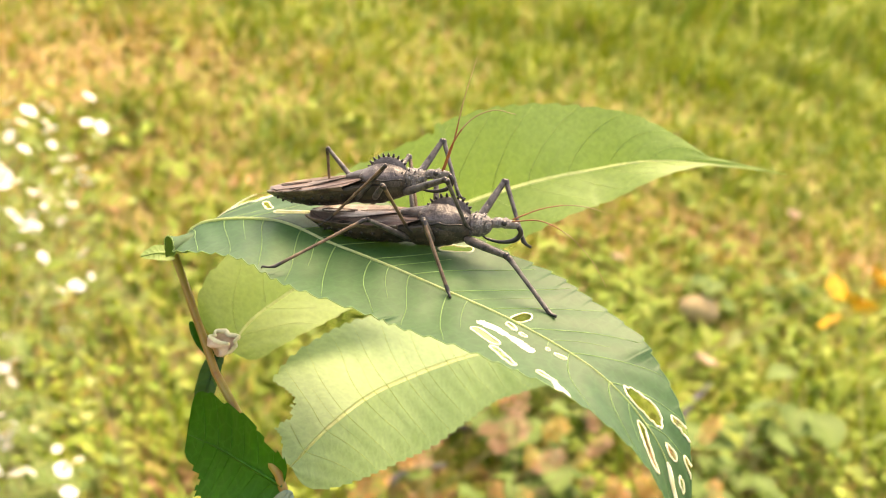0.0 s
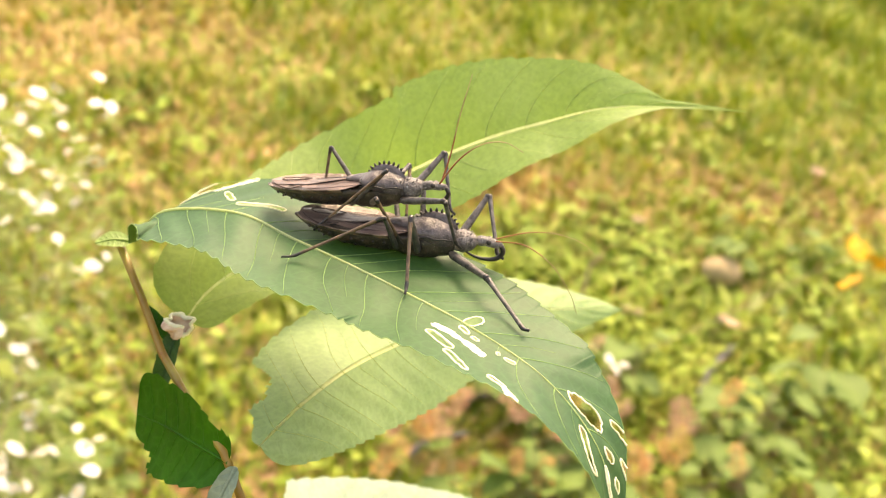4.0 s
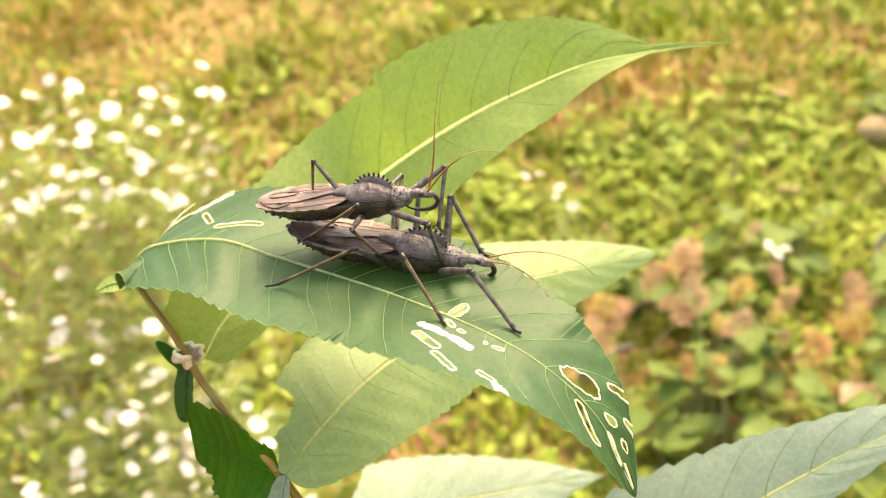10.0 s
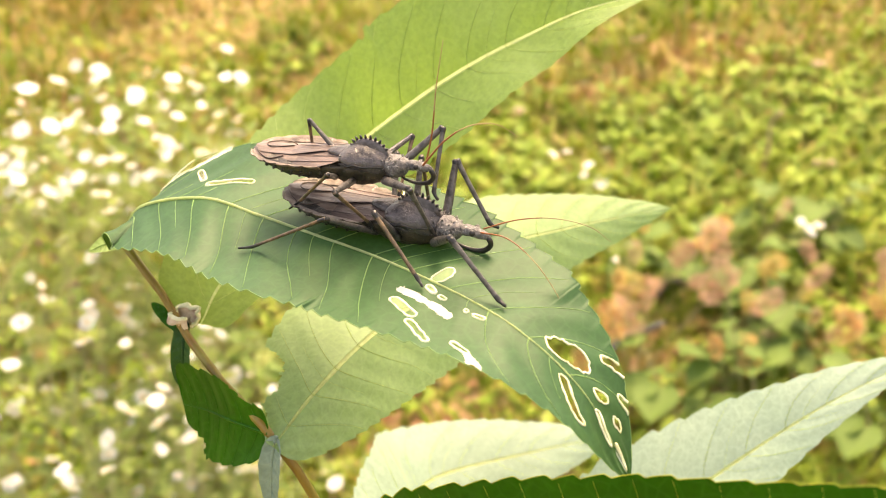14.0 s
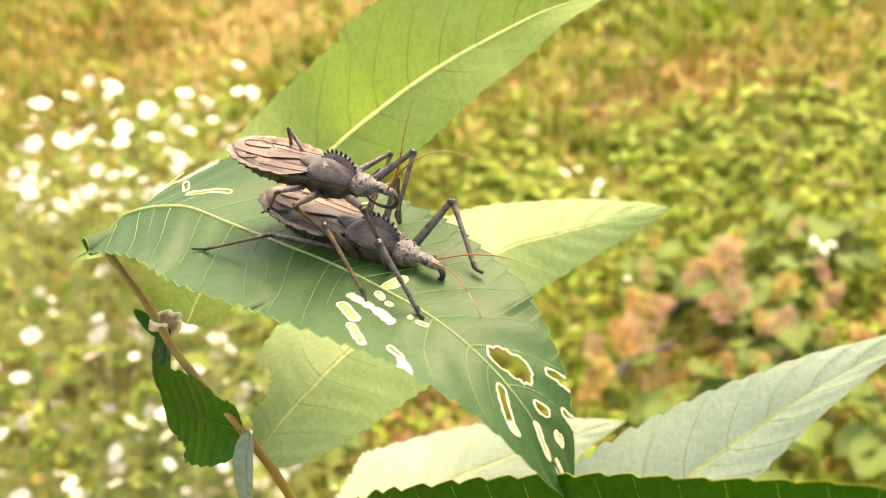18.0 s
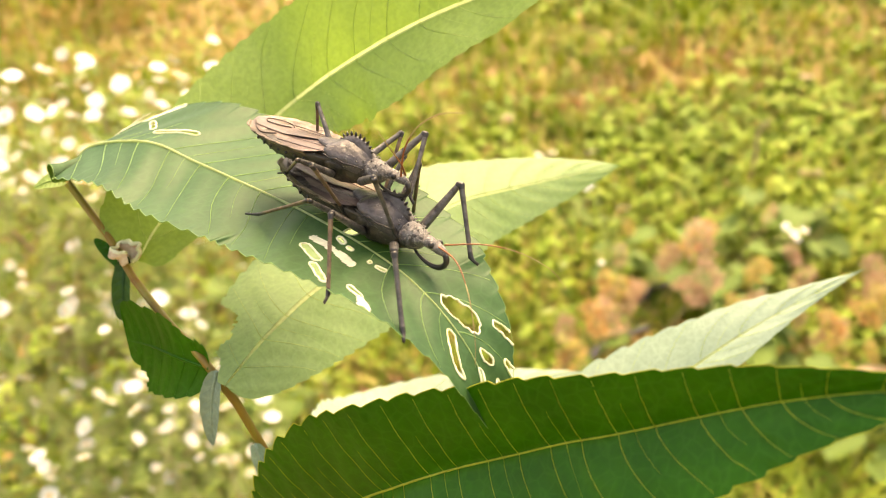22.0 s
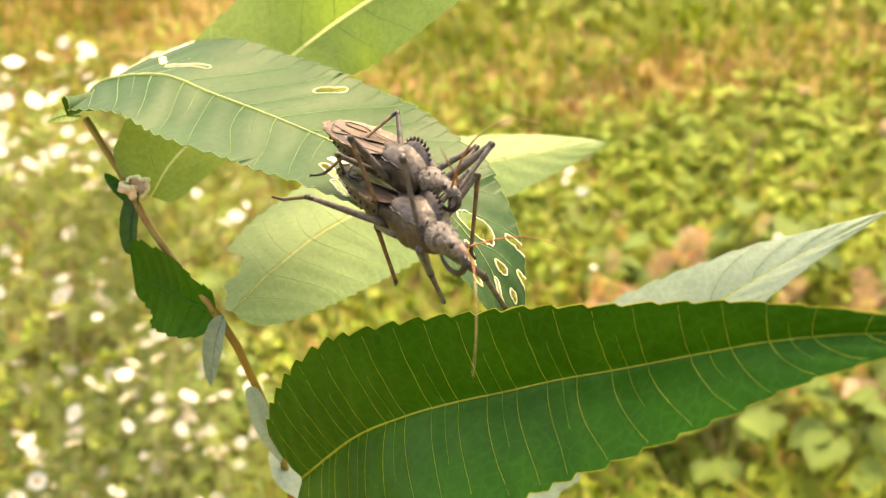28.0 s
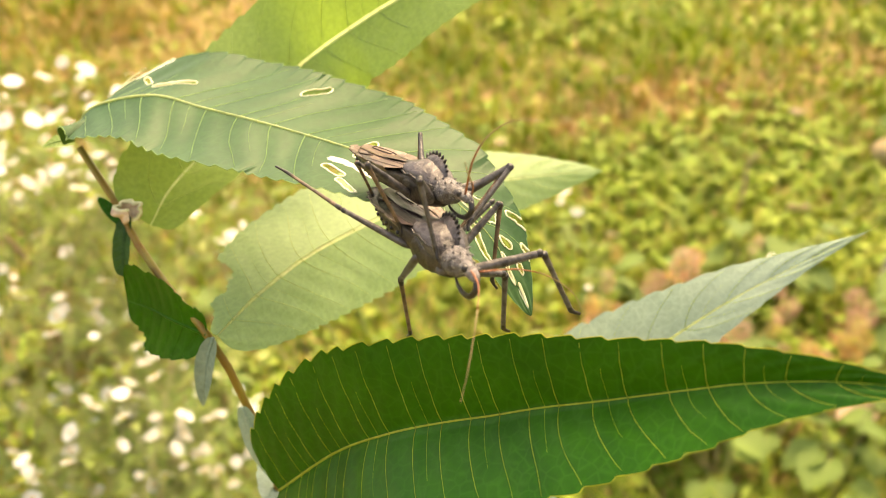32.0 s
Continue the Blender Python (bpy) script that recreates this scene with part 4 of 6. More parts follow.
# ---- the meadow behind, out of focus ----
def tinted(name, stops, rough=0.7, share=0.25, through_colour=(0.35, 0.45, 0.05)):
    """Thin plant matter whose colour varies from blade to blade."""
    m, nodes, links, bsdf = material(name)
    geo = nodes.new("ShaderNodeNewGeometry")
    rp = nodes.new("ShaderNodeValToRGB")
    while len(rp.color_ramp.elements) < len(stops):
        rp.color_ramp.elements.new(0.5)
    for e, (place, colour) in zip(rp.color_ramp.elements, stops):
        e.position, e.color = place, (*colour, 1)
    links.new(geo.outputs["Random Per Island"], rp.inputs[0])
    _, patch = noise_ramp(nodes, links, 9, [(0.3, (0.78, 0.80, 0.75)), (0.7, (1.12, 1.08, 1.0))], 3)
    colour = mix(nodes, links, "MULTIPLY", 1.0, rp.outputs[0], patch.outputs[0])
    links.new(colour, bsdf.inputs["Base Color"])
    bsdf.inputs["Roughness"].default_value = rough
    tr = nodes.new("ShaderNodeBsdfTranslucent")
    tcol = mix(nodes, links, "MULTIPLY", 1.0, colour, through_colour)
    sc = nodes.new("ShaderNodeMix")
    sc.data_type, sc.blend_type = "RGBA", "MIX"
    sc.inputs[0].default_value = 0.5
    links.new(tcol, sc.inputs[6])
    links.new(colour, sc.inputs[7])
    links.new(sc.outputs[2], tr.inputs[0])
    sh = nodes.new("ShaderNodeMixShader")
    sh.inputs[0].default_value = share
    links.new(bsdf.outputs[0], sh.inputs[1])
    links.new(tr.outputs[0], sh.inputs[2])
    links.new(sh.outputs[0], nodes["Material Output"].inputs[0])
    return m


GRASS = tinted("meadow_grass", [(0.0, (0.10, 0.19, 0.010)), (0.4, (0.20, 0.30, 0.018)), (0.8, (0.33, 0.41, 0.038)), (1.0, (0.48, 0.47, 0.11))])
GRASS_DRY = tinted("dry_lawn_grass", [(0.0, (0.30, 0.205, 0.05)), (0.5, (0.46, 0.32, 0.09)), (1.0, (0.60, 0.42, 0.19))])
# Unseen grass round the camera, coloured dark to weaken light bounced onto the leaves.
GRASS_LOW_BOUNCE = tinted("low_bounce_grass", [(0.0, (0.04, 0.08, 0.010)), (0.5, (0.08, 0.14, 0.016)), (1.0, (0.15, 0.21, 0.03))])
WEED = tinted("weed_leaf", [(0.0, (0.13, 0.22, 0.015)), (0.5, (0.23, 0.35, 0.028)), (1.0, (0.38, 0.48, 0.09))])
FOLIAGE = tinted("grey_green_foliage", [(0.0, (0.24, 0.36, 0.12)), (0.5, (0.38, 0.48, 0.17)), (1.0, (0.55, 0.60, 0.26))], 0.7, 0.45)
WEED_BROAD = tinted("broad_weed_leaf", [(0.0, (0.06, 0.13, 0.015)), (0.5, (0.12, 0.21, 0.033)), (1.0, (0.21, 0.30, 0.07))])
STRAW = tinted("dry_straw", [(0.0, (0.30, 0.13, 0.065)), (0.5, (0.46, 0.24, 0.13)), (1.0, (0.60, 0.38, 0.24))], 0.8, 0.15)
SEEDS = [tinted("orange_seed_head", [(0.0, (0.52, 0.23, 0.08)), (0.5, (0.70, 0.38, 0.14)), (1.0, (0.80, 0.55, 0.25))], 0.8, 0.2),
         tinted("pinkish_seed_head", [(0.0, (0.42, 0.21, 0.14)), (0.5, (0.62, 0.36, 0.25)), (1.0, (0.74, 0.50, 0.37))], 0.8, 0.2),
         tinted("straw_seed_head", [(0.0, (0.52, 0.34, 0.08)), (0.5, (0.68, 0.49, 0.15)), (1.0, (0.78, 0.62, 0.28))], 0.8, 0.2)]
PETAL = plain("white_petal", (0.82, 0.82, 0.80), (0.90, 0.90, 0.88), 60, 0.6)
YOLK = plain("yellow_centre", (0.60, 0.36, 0.04), (0.80, 0.52, 0.06), 200, 0.7)
GOLD = plain("golden_petal", (0.80, 0.36, 0.01), (0.90, 0.50, 0.02), 60, 0.6)
STALK = plain("weed_stalk", (0.22, 0.28, 0.09), (0.42, 0.30, 0.17), 30, 0.7)
TWIG = plain("weathered_twig", (0.045, 0.042, 0.050), (0.12, 0.11, 0.13), 40, 0.8, 0.5, 0.002)
rnd = random.Random(7)


def bell(x, y, cx, cy, rx, ry):
    return math.exp(-((x - cx) / rx) ** 2 - ((y - cy) / ry) ** 2)


def dryness(x, y):
    """How tan the sward is: a worn strip across the back, a golden lawn behind, brown among the dry spikes."""
    strip = 0.95 * math.exp(-((y - 1.69 - 0.15 * (x - 0.3) + 0.03 * math.sin(7 * x)) / 0.105) ** 2) * min(1.0, max(0.12, 4 * (x - 0.02)))
    gold = 0.85 * bell(x, y, -0.48, 2.12, 0.45, 0.34) + 0.3 * bell(x, y, 0.1, 2.38, 0.4, 0.12) + 0.45 * bell(x, y, -0.05, 1.72, 0.22, 0.10)
    brown = 0.45 * bell(x, y, 0.42, 1.0, 0.30, 0.15) + 0.35 * bell(x, y, -0.33, 1.15, 0.2, 0.2)
    return min(1.0, max(strip, gold, brown) * (0.85 + 0.7 * noise.noise(Vector((x * 6, y * 6, 1)))))


def soil(x, y):
    return bell(x, y, -0.03, 0.95, 0.13, 0.08)


def leafiness(x, y):
    """Where low broad weeds crowd out the grass."""
    k = bell(x, y, 0.52, 1.42, 0.34, 0.17) + 0.75 * bell(x, y, 0.18, 1.42, 0.20, 0.14) + 0.5 * bell(x, y, -0.28, 1.78, 0.20, 0.12) + 0.55 * bell(x, y, 0.45, 1.02, 0.35, 0.18)
    k += 0.65 * bell(x, y, -0.32, 1.0, 0.20, 0.22) + 0.45 * bell(x, y, 0.9, 1.5, 0.3, 0.3) + 0.5 * bell(x, y, 0.5, 2.02, 0.5, 0.10)
    return min(1.0, k)


def spread(n, low, high):
    for _ in range(n):
        y = low + (high - low) * rnd.random() ** 1.4
        yield rnd.uniform(-0.50 * y - 0.35, 0.72 * y + 0.35), y


def grass_data(n, dry):
    """Green blades, or the dry ones among them."""
    verts, faces = [], []
    for x, y in spread(n, 0.55, 5.2):
        d = (0.18 if y < 1.75 or x < -0.1 else 0.07) + 0.80 * dryness(x, y)
        if rnd.random() > (d if dry else 1 - d) or rnd.random() < 0.8 * soil(x, y):
            continue
        clump = 0.6 + 0.7 * max(0, noise.noise(Vector((x * 3.5, y * 3.5, 7))) + 0.35)
        h = rnd.uniform(0.020, 0.060) * clump * (0.75 if dry else 1.0) * (1 + 0.30 * max(0, y - 2))
        if y > 2.6 and x > 0.5:
            h *= 1.6
        a, lean = rnd.uniform(0, 2 * math.pi), rnd.uniform(0.3, 1.4) * h
        w = rnd.uniform(0.0010, 0.0026) * (1 + 0.3 * y)
        dx, dy = math.cos(a), math.sin(a)
        z = ground_height(x, y) - 0.003
        i = len(verts)
        for q, k in ((0.0, 1.0), (0.55, 0.85)):
            cx, cy, cz = x + dx * lean * q * q, y + dy * lean * q * q, z + h * q
            verts += [(cx - dy * w * k, cy + dx * w * k, cz), (cx + dy * w * k, cy - dx * w * k, cz)]
        verts.append((x + dx * lean, y + dy * lean, z + h * 0.92))
        faces += [(i, i + 1, i + 3, i + 2), (i + 2, i + 3, i + 4)]
    return verts, faces


def tall_grass_data(n):
    """Long arching blades at the back of the meadow."""
    verts, faces = [], []
    for _ in range(n):
        x, y = rnd.uniform(1.2, 3.0), rnd.uniform(3.1, 4.6)
        a, h, w = rnd.uniform(0, 2 * math.pi), rnd.uniform(0.16, 0.36), rnd.uniform(0.004, 0.008)
        dx, dy, z, i = math.cos(a), math.sin(a), ground_height(x, y), len(verts)
        for q in (0.0, 0.25, 0.5, 0.75, 1.0):
            r, up, k = 0.7 * h * q * q, h * (1.5 * q - 0.75 * q * q), w * (1 - 0.9 * q)
            verts += [(x + dx * r - dy * k, y + dy * r + dx * k, z + up), (x + dx * r + dy * k, y + dy * r - dx * k, z + up)]
        faces += [(i + 2 * k, i + 2 * k + 1, i + 2 * k + 3, i + 2 * k + 2) for k in range(4)]
    return verts, faces


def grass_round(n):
    """Coarser grass on the unseen rest of the meadow, dark to bounce less light."""
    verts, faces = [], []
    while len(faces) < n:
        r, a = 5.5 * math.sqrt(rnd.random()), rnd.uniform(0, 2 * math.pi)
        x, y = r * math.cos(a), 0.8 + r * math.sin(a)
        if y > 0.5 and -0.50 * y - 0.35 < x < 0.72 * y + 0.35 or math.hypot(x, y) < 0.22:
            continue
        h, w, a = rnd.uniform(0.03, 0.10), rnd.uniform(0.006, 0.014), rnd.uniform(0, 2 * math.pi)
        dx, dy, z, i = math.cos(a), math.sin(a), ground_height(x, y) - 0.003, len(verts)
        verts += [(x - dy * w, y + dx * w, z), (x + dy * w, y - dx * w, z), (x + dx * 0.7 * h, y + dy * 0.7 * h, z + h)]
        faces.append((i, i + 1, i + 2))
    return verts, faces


def leaflet_data(n, dry=False):
    """Small ground leaves, each a folded oval."""
    verts, faces = [], []
    for x, y in spread(n, 0.6, 3.2):
        if dry:
            if rnd.random() > 0.06 + 0.8 * max(dryness(x, y) * (1.0 if y < 1.9 else 0.5), soil(x, y)) * (1.0 if y < 1.9 else 0.15):
                continue
        elif rnd.random() > ((0.10 if y < 1.75 else 0.03) + 0.9 * leafiness(x, y)) * (1 - 0.9 * soil(x, y)) or noise.noise(Vector((x * 7 + 9, y * 7, 2))) < -0.22:
            continue
        s = rnd.uniform(0.0050, 0.0135) * (0.8 + 0.25 * y) * (0.75 if dry else 1.0)
        a, tilt = rnd.uniform(0, 2 * math.pi), rnd.uniform(-0.6, 0.6)
        z = ground_height(x, y) + (rnd.uniform(0.0, 0.012) if dry else rnd.uniform(0.004, 0.034))
        c, d = math.cos(a), math.sin(a)
        i = len(verts)
        for px, py, pz in ((-1, 0, 0), (-0.35, 0.5, 0.12), (0.45, 0.42, 0.12), (1, 0, -0.1), (0.45, -0.42, 0.12), (-0.35, -0.5, 0.12), (0, 0, 0)):
            pz += px * tilt
            verts.append((x + s * (px * c - py * d), y + s * (px * d + py * c), z + s * pz))
        faces += [(i + k, i + (k + 1) % 6, i + 6) for k in range(6)]
    return verts, faces


def build_sward():
    v, f = grass_data(125000, False)
    tagged(piece("meadow_grass", mesh_of("meadow_grass", v, f, [GRASS], None, False)), "yellow-green meadow grass in uneven tufts", "grass", kind="stuff")
    v, f = grass_data(125000, True)
    tagged(piece("dry_grass", mesh_of("dry_grass", v, f, [GRASS_DRY], None, False)), "golden dry grass of a worn lawn", "grass", kind="stuff")
    v, f = tall_grass_data(700)
    tagged(piece("tall_grass", mesh_of("tall_grass", v, f, [GRASS], None, False)), "long arching grass at the back of the meadow", "grass", kind="stuff")
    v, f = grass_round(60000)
    tagged(piece("meadow_grass", mesh_of("meadow_grass", v, f, [GRASS_LOW_BOUNCE], None, False)), "coarse unseen grass round the shoot, kept dark to cut bounce light", "grass", kind="stuff")
    v, f = leaflet_data(62000)
    tagged(piece("ground_leaves", mesh_of("ground_leaves", v, f, [WEED], None, False)), "low bright green clover-like ground leaves", "ground cover", kind="stuff")
    v, f = leaflet_data(40000, True)
    tagged(piece("dry_litter", mesh_of("dry_litter", v, f, [STRAW], None, False)), "tan dry leaf litter on the worn strip", "litter", kind="stuff")


build_sward()


# ---- flowers and weeds ----
def build_flower(rays, reach, head_mat, label):
    """A daisy-like flower on a thin stalk; the origin at the middle of its head."""
    flower = tagged(new("wild_flower"), label, "flower")
    v, f = [], []
    for k in range(rays):
        a = 2 * math.pi * k / rays + rnd.uniform(-0.08, 0.08)
        c, s = math.cos(a), math.sin(a)
        i = len(v)
        for r, w, z in ((0.18, 0.05, 0.0), (0.65, 0.15, 0.10 + rnd.uniform(-0.05, 0.08)), (1.0, 0.06, 0.06 + rnd.uniform(-0.12, 0.08))):
            v += [(reach * (r * c - w * s), reach * (r * s + w * c), reach * z), (reach * (r * c + w * s), reach * (r * s - w * c), reach * z)]
        f += [(i, i + 1, i + 3, i + 2), (i + 2, i + 3, i + 5, i + 4)]
    piece("corolla", mesh_of("corolla", v, f, [head_mat]), flower)
    v, f = ball_data((0, 0, 0), reach * 0.32, 8)
    piece("flower_centre", mesh_of("flower_centre", [(x, y, z * 0.5) for x, y, z in v], f, [YOLK]), flower)
    v, f = tube_data(spline([(0, 0, -0.001), (0.006, 0.003, -0.09), (0.002, 0.010, -0.22), (0.012, 0.004, -0.36)], 12), [0.0004, 0.0007], 5)
    piece("stalk", mesh_of("stalk", v, f, [STALK]), flower)
    v, f = [], []
    for k in range(4):
        a, h, s = k * 2.4, -0.035 - 0.055 * k, 0.020 + 0.006 * k
        i = len(v)
        c, d = math.cos(a), math.sin(a)
        for px, py, pz in ((0, 0, 0), (0.5, 0.26, 0.25), (1, 0, 0.10), (0.5, -0.26, 0.25)):
            v.append((s * (px * c - py * d) + 0.004, s * (px * d + py * c) + 0.003, h + s * pz))
        f.append((i, i + 1, i + 2, i + 3))
    piece("foliage", mesh_of("foliage", v, f, [FOLIAGE], None, False), flower)
    return flower


white = build_flower(16, 0.0085, PETAL, "small white daisy-like flower on a thin leafy stalk")
tagged(white, group="white meadow flowers")
LEFT_HEADS = [(-0.338, 0.885, 0.487), (-0.340, 0.900, 0.463), (-0.347, 0.842, 0.463), (-0.362, 0.881, 0.435), (-0.355, 0.832, 0.431), (-0.296, 0.874, 0.478), (-0.287, 0.902, 0.476),
              (-0.277, 0.857, 0.452), (-0.292, 0.854, 0.434), (-0.288, 0.813, 0.430), (-0.286, 0.908, 0.493), (-0.241, 0.892, 0.488), (-0.214, 0.878, 0.488), (-0.199, 0.899, 0.470),
              (-0.211, 0.858, 0.461), (-0.185, 0.861, 0.447), (-0.262, 0.850, 0.470), (-0.230, 0.854, 0.446), (-0.211, 0.836, 0.439), (-0.249, 0.832, 0.430), (-0.272, 0.843, 0.394),
              (-0.325, 0.811, 0.403), (-0.347, 0.840, 0.423), (-0.299, 0.804, 0.311), (-0.350, 0.820, 0.342), (-0.317, 0.824, 0.371), (-0.321, 0.786, 0.338), (-0.291, 0.749, 0.315),
              (-0.248, 0.768, 0.351), (-0.223, 0.733, 0.208), (-0.188, 0.701, 0.219), (-0.302, 0.677, 0.245), (-0.303, 0.701, 0.215)]
RIGHT_HEADS = [(0.126, 1.080, 0.319), (0.141, 1.080, 0.321), (0.159, 1.080, 0.293), (0.177, 1.080, 0.282), (0.182, 1.080, 0.319), (0.218, 1.080, 0.252), (0.193, 1.080, 0.188), (0.165, 1.090, 0.300),
               (-0.03, 1.050, 0.095), (0.400, 1.080, 0.217), (0.420, 1.080, 0.211), (0.411, 1.080, 0.205), (0.435, 1.148, 0.177)]
heads = LEFT_HEADS + RIGHT_HEADS
for _ in range(105):
    heads.append((rnd.uniform(-0.42, -0.15), rnd.uniform(0.80, 0.93), rnd.uniform(0.385, 0.50)))
for _ in range(95):
    heads.append((rnd.uniform(-0.44, -0.17), rnd.uniform(0.68, 0.86), rnd.uniform(0.10, 0.32)))
for _ in range(140):
    t = rnd.random()
    heads.append((rnd.uniform(-0.50, -0.17 + 0.08 * (1 - t)), 0.68 + 0.26 * t + rnd.uniform(-0.03, 0.03), 0.20 + 0.26 * t + rnd.uniform(-0.05, 0.03)))
white.matrix_basis = pose(*heads[0], 20, 0, 30)
for x, y, z in heads[1:]:
    s = rnd.uniform(0.42, 1.0)
    one = copy_thing(white, pose(x, y, z, rnd.uniform(5, 50), rnd.uniform(-30, 30), rnd.uniform(0, 360)))
    one.scale = (s, s, s)
gold = build_flower(10, 0.016, GOLD, "golden yellow flower among dry stalks")
tagged(gold, group="golden flowers")
gold.matrix_basis = pose(0.582, 0.950, 0.427, 45, 0, 10)
for x, y, z in ((0.621, 0.950, 0.411), (0.602, 0.95, 0.418), (0.588, 0.950, 0.390), (0.64, 0.97, 0.44)):
    copy_thing(gold, pose(x, y, z, rnd.uniform(30, 60), rnd.uniform(-20, 20), rnd.uniform(0, 360)))


def build_spike(mat, label):
    """A dry flower spike: a stalk with small crowded papery florets, origin in the middle of the florets."""
    spike = tagged(new("dry_flower_spike"), label, "dried flower", "dried flower spikes")
    v, f = [], []
    for k in range(60):
        a, h = k * 2.39996, -0.022 + 0.044 * k / 60
        r = 0.0125 * math.sqrt(max(0.05, 1 - (h / 0.025) ** 2)) * rnd.uniform(0.5, 1.1)
        p = (r * math.cos(a), r * math.sin(a), h)
        s = rnd.uniform(0.0025, 0.0045)
        i = len(v)
        c, d = math.cos(a + 1), math.sin(a + 1)
        for px, py, pz in ((-1, 0, -0.3), (0, 0.7, 0.4), (1, 0, 0.2), (0, -0.7, 0.5), (0, 0, 1.0)):
            v.append((p[0] + s * (px * c - py * d), p[1] + s * (px * d + py * c), p[2] + s * pz))
        f += [(i, i + 1, i + 4), (i + 1, i + 2, i + 4), (i + 2, i + 3, i + 4), (i + 3, i, i + 4)]
    piece("seed_tuft", mesh_of("seed_tuft", v, f, [mat], None, False), spike)
    v, f = tube_data(spline([(0, 0, 0.02), (0.002, 0, -0.05), (0.010, 0.005, -0.15), (0.012, 0.010, -0.24)], 10), [0.0008, 0.0013], 5)
    piece("stalk", mesh_of("stalk", v, f, [STALK]), spike)
    return spike


kinds = [build_spike(m, "%s dried flower spike on a brown stalk" % w) for m, w in zip(SEEDS, ("rusty orange", "faded pinkish brown", "pale straw-yellow"))]
SPIKES = [(0.288, 1.027, 0.234), (0.260, 0.984, 0.203), (0.364, 1.059, 0.173), (0.387, 1.016, 0.211), (0.386, 1.016, 0.158), (0.268, 1.048, 0.077), (0.336, 0.969, 0.132), (0.244, 1.057, 0.060),
          (0.472, 1.039, 0.066), (0.398, 1.052, 0.060), (0.432, 0.975, 0.142), (0.191, 1.054, 0.139), (0.312, 0.975, 0.178), (0.398, 0.961, 0.139), (0.289, 1.061, 0.106), (0.180, 0.950, 0.184),
          (0.273, 0.950, 0.215), (0.373, 0.950, 0.215), (0.322, 0.930, 0.083), (0.263, 0.930, 0.271), (0.293, 0.930, 0.060), (0.379, 0.930, 0.055), (0.121, 0.930, 0.060), (0.419, 0.930, 0.112)]
for _ in range(26):
    x, y = rnd.uniform(0.12, 0.62), rnd.uniform(0.84, 1.08)
    SPIKES.append((x, y, ground_height(x, y) + rnd.uniform(0.03, 0.15)))
for i, (x, y, z) in enumerate(SPIKES):
    m = pose(x, y, z, rnd.uniform(-40, 40), rnd.uniform(-40, 40), rnd.uniform(0, 360))
    s = rnd.uniform(0.5, 1.1)
    if i < 3:
        one = kinds[i]
        one.matrix_basis = m
    else:
        one = copy_thing(kinds[rnd.choice((0, 0, 1, 1, 2))], m)
    one.scale = (s, s, s)


def build_weed():
    """A broad-leaved weed: six to eight heart-shaped leaves on stalks, origin at the ground."""
    weed = tagged(new("broadleaf_weed"), "low weed with broad pale green heart-shaped leaves", "weed", "broad-leaved weeds")
    for k in range(8):
        a, h, r, s = k * 2.4, 0.05 + 0.022 * (k % 5), 0.025 + 0.008 * (k % 3), rnd.uniform(0.022, 0.036)
        c, d = math.cos(a), math.sin(a)
        v, f = tube_data(spline([(0, 0, 0), (0.4 * r * c, 0.4 * r * d, 0.6 * h), (r * c, r * d, h)], 6), [0.0015, 0.0009], 5)
        leafstalk = piece("leaf_stalk", mesh_of("leaf_stalk", v, f, [STALK]), weed)
        rows = []
        for i in range(9):
            q = i / 8
            w = 0.62 * math.sin(math.pi * (q * 0.93 + 0.07)) ** 0.8 * (1 - 0.35 * q)
            for p in (-1, -0.5, 0, 0.5, 1):
                x, y, z = q - 0.1, w * p, 0.16 * abs(p) - 0.45 * q * q
                rows.append((r * c + s * 1.6 * (x * c - y * d), r * d + s * 1.6 * (x * d + y * c), h + s * 1.6 * z))
        faces = [(i * 5 + j, i * 5 + j + 1, i * 5 + j + 6, i * 5 + j + 5) for i in range(8) for j in range(4)]
        piece("blade", mesh_of("blade", rows, faces, [WEED_BROAD]), leafstalk)
    return weed


weed = build_weed()
WEEDS = [(0.73, 1.17), (0.64, 1.10), (0.55, 1.02), (0.50, 0.95), (0.62, 0.94), (0.40, 1.20), (-0.22, 1.02), (-0.33, 0.98),
         (-0.14, 0.94), (-0.26, 0.90), (0.85, 1.05), (0.75, 1.53), (0.90, 1.58), (0.73, 1.19), (0.66, 1.16), (0.57, 1.10), (0.60, 1.02),
         (-0.27, 1.13), (-0.24, 1.08), (-0.33, 1.10), (-0.22, 0.93), (-0.27, 0.96), (-0.40, 1.12)]
WEEDS += [(rnd.uniform(0.20, 0.62), rnd.uniform(0.84, 1.20)) for _ in range(18)]
weed.matrix_basis = pose(*WEEDS[0], ground_height(*WEEDS[0]))
for x, y in WEEDS[1:]:
    s = rnd.uniform(0.45, 0.8)
    copy_thing(weed, pose(x, y, ground_height(x, y), 0, 0, rnd.uniform(0, 360))).scale = (s, s, s)
for place, turn, size in (((0.20, 1.03), 35, 0.10), ((0.27, 1.12), 20, 0.06), ((0.62, 1.24), 55, 0.16)):
    v, f = tube_data(spline([(-size / 2, 0, 0), (-size * 0.1, 0.006, 0.004), (size / 2, -0.004, 0.0)], 12), [0.006, 0.005, 0.0035], 7)
    x, y = place
    tagged(piece("twig", mesh_of("twig", v, f, [TWIG]), None, "", pose(x, y, ground_height(x, y) + 0.02, 0, -10, turn)), "dark weathered twig lying in the grass", "twig", "fallen twigs")


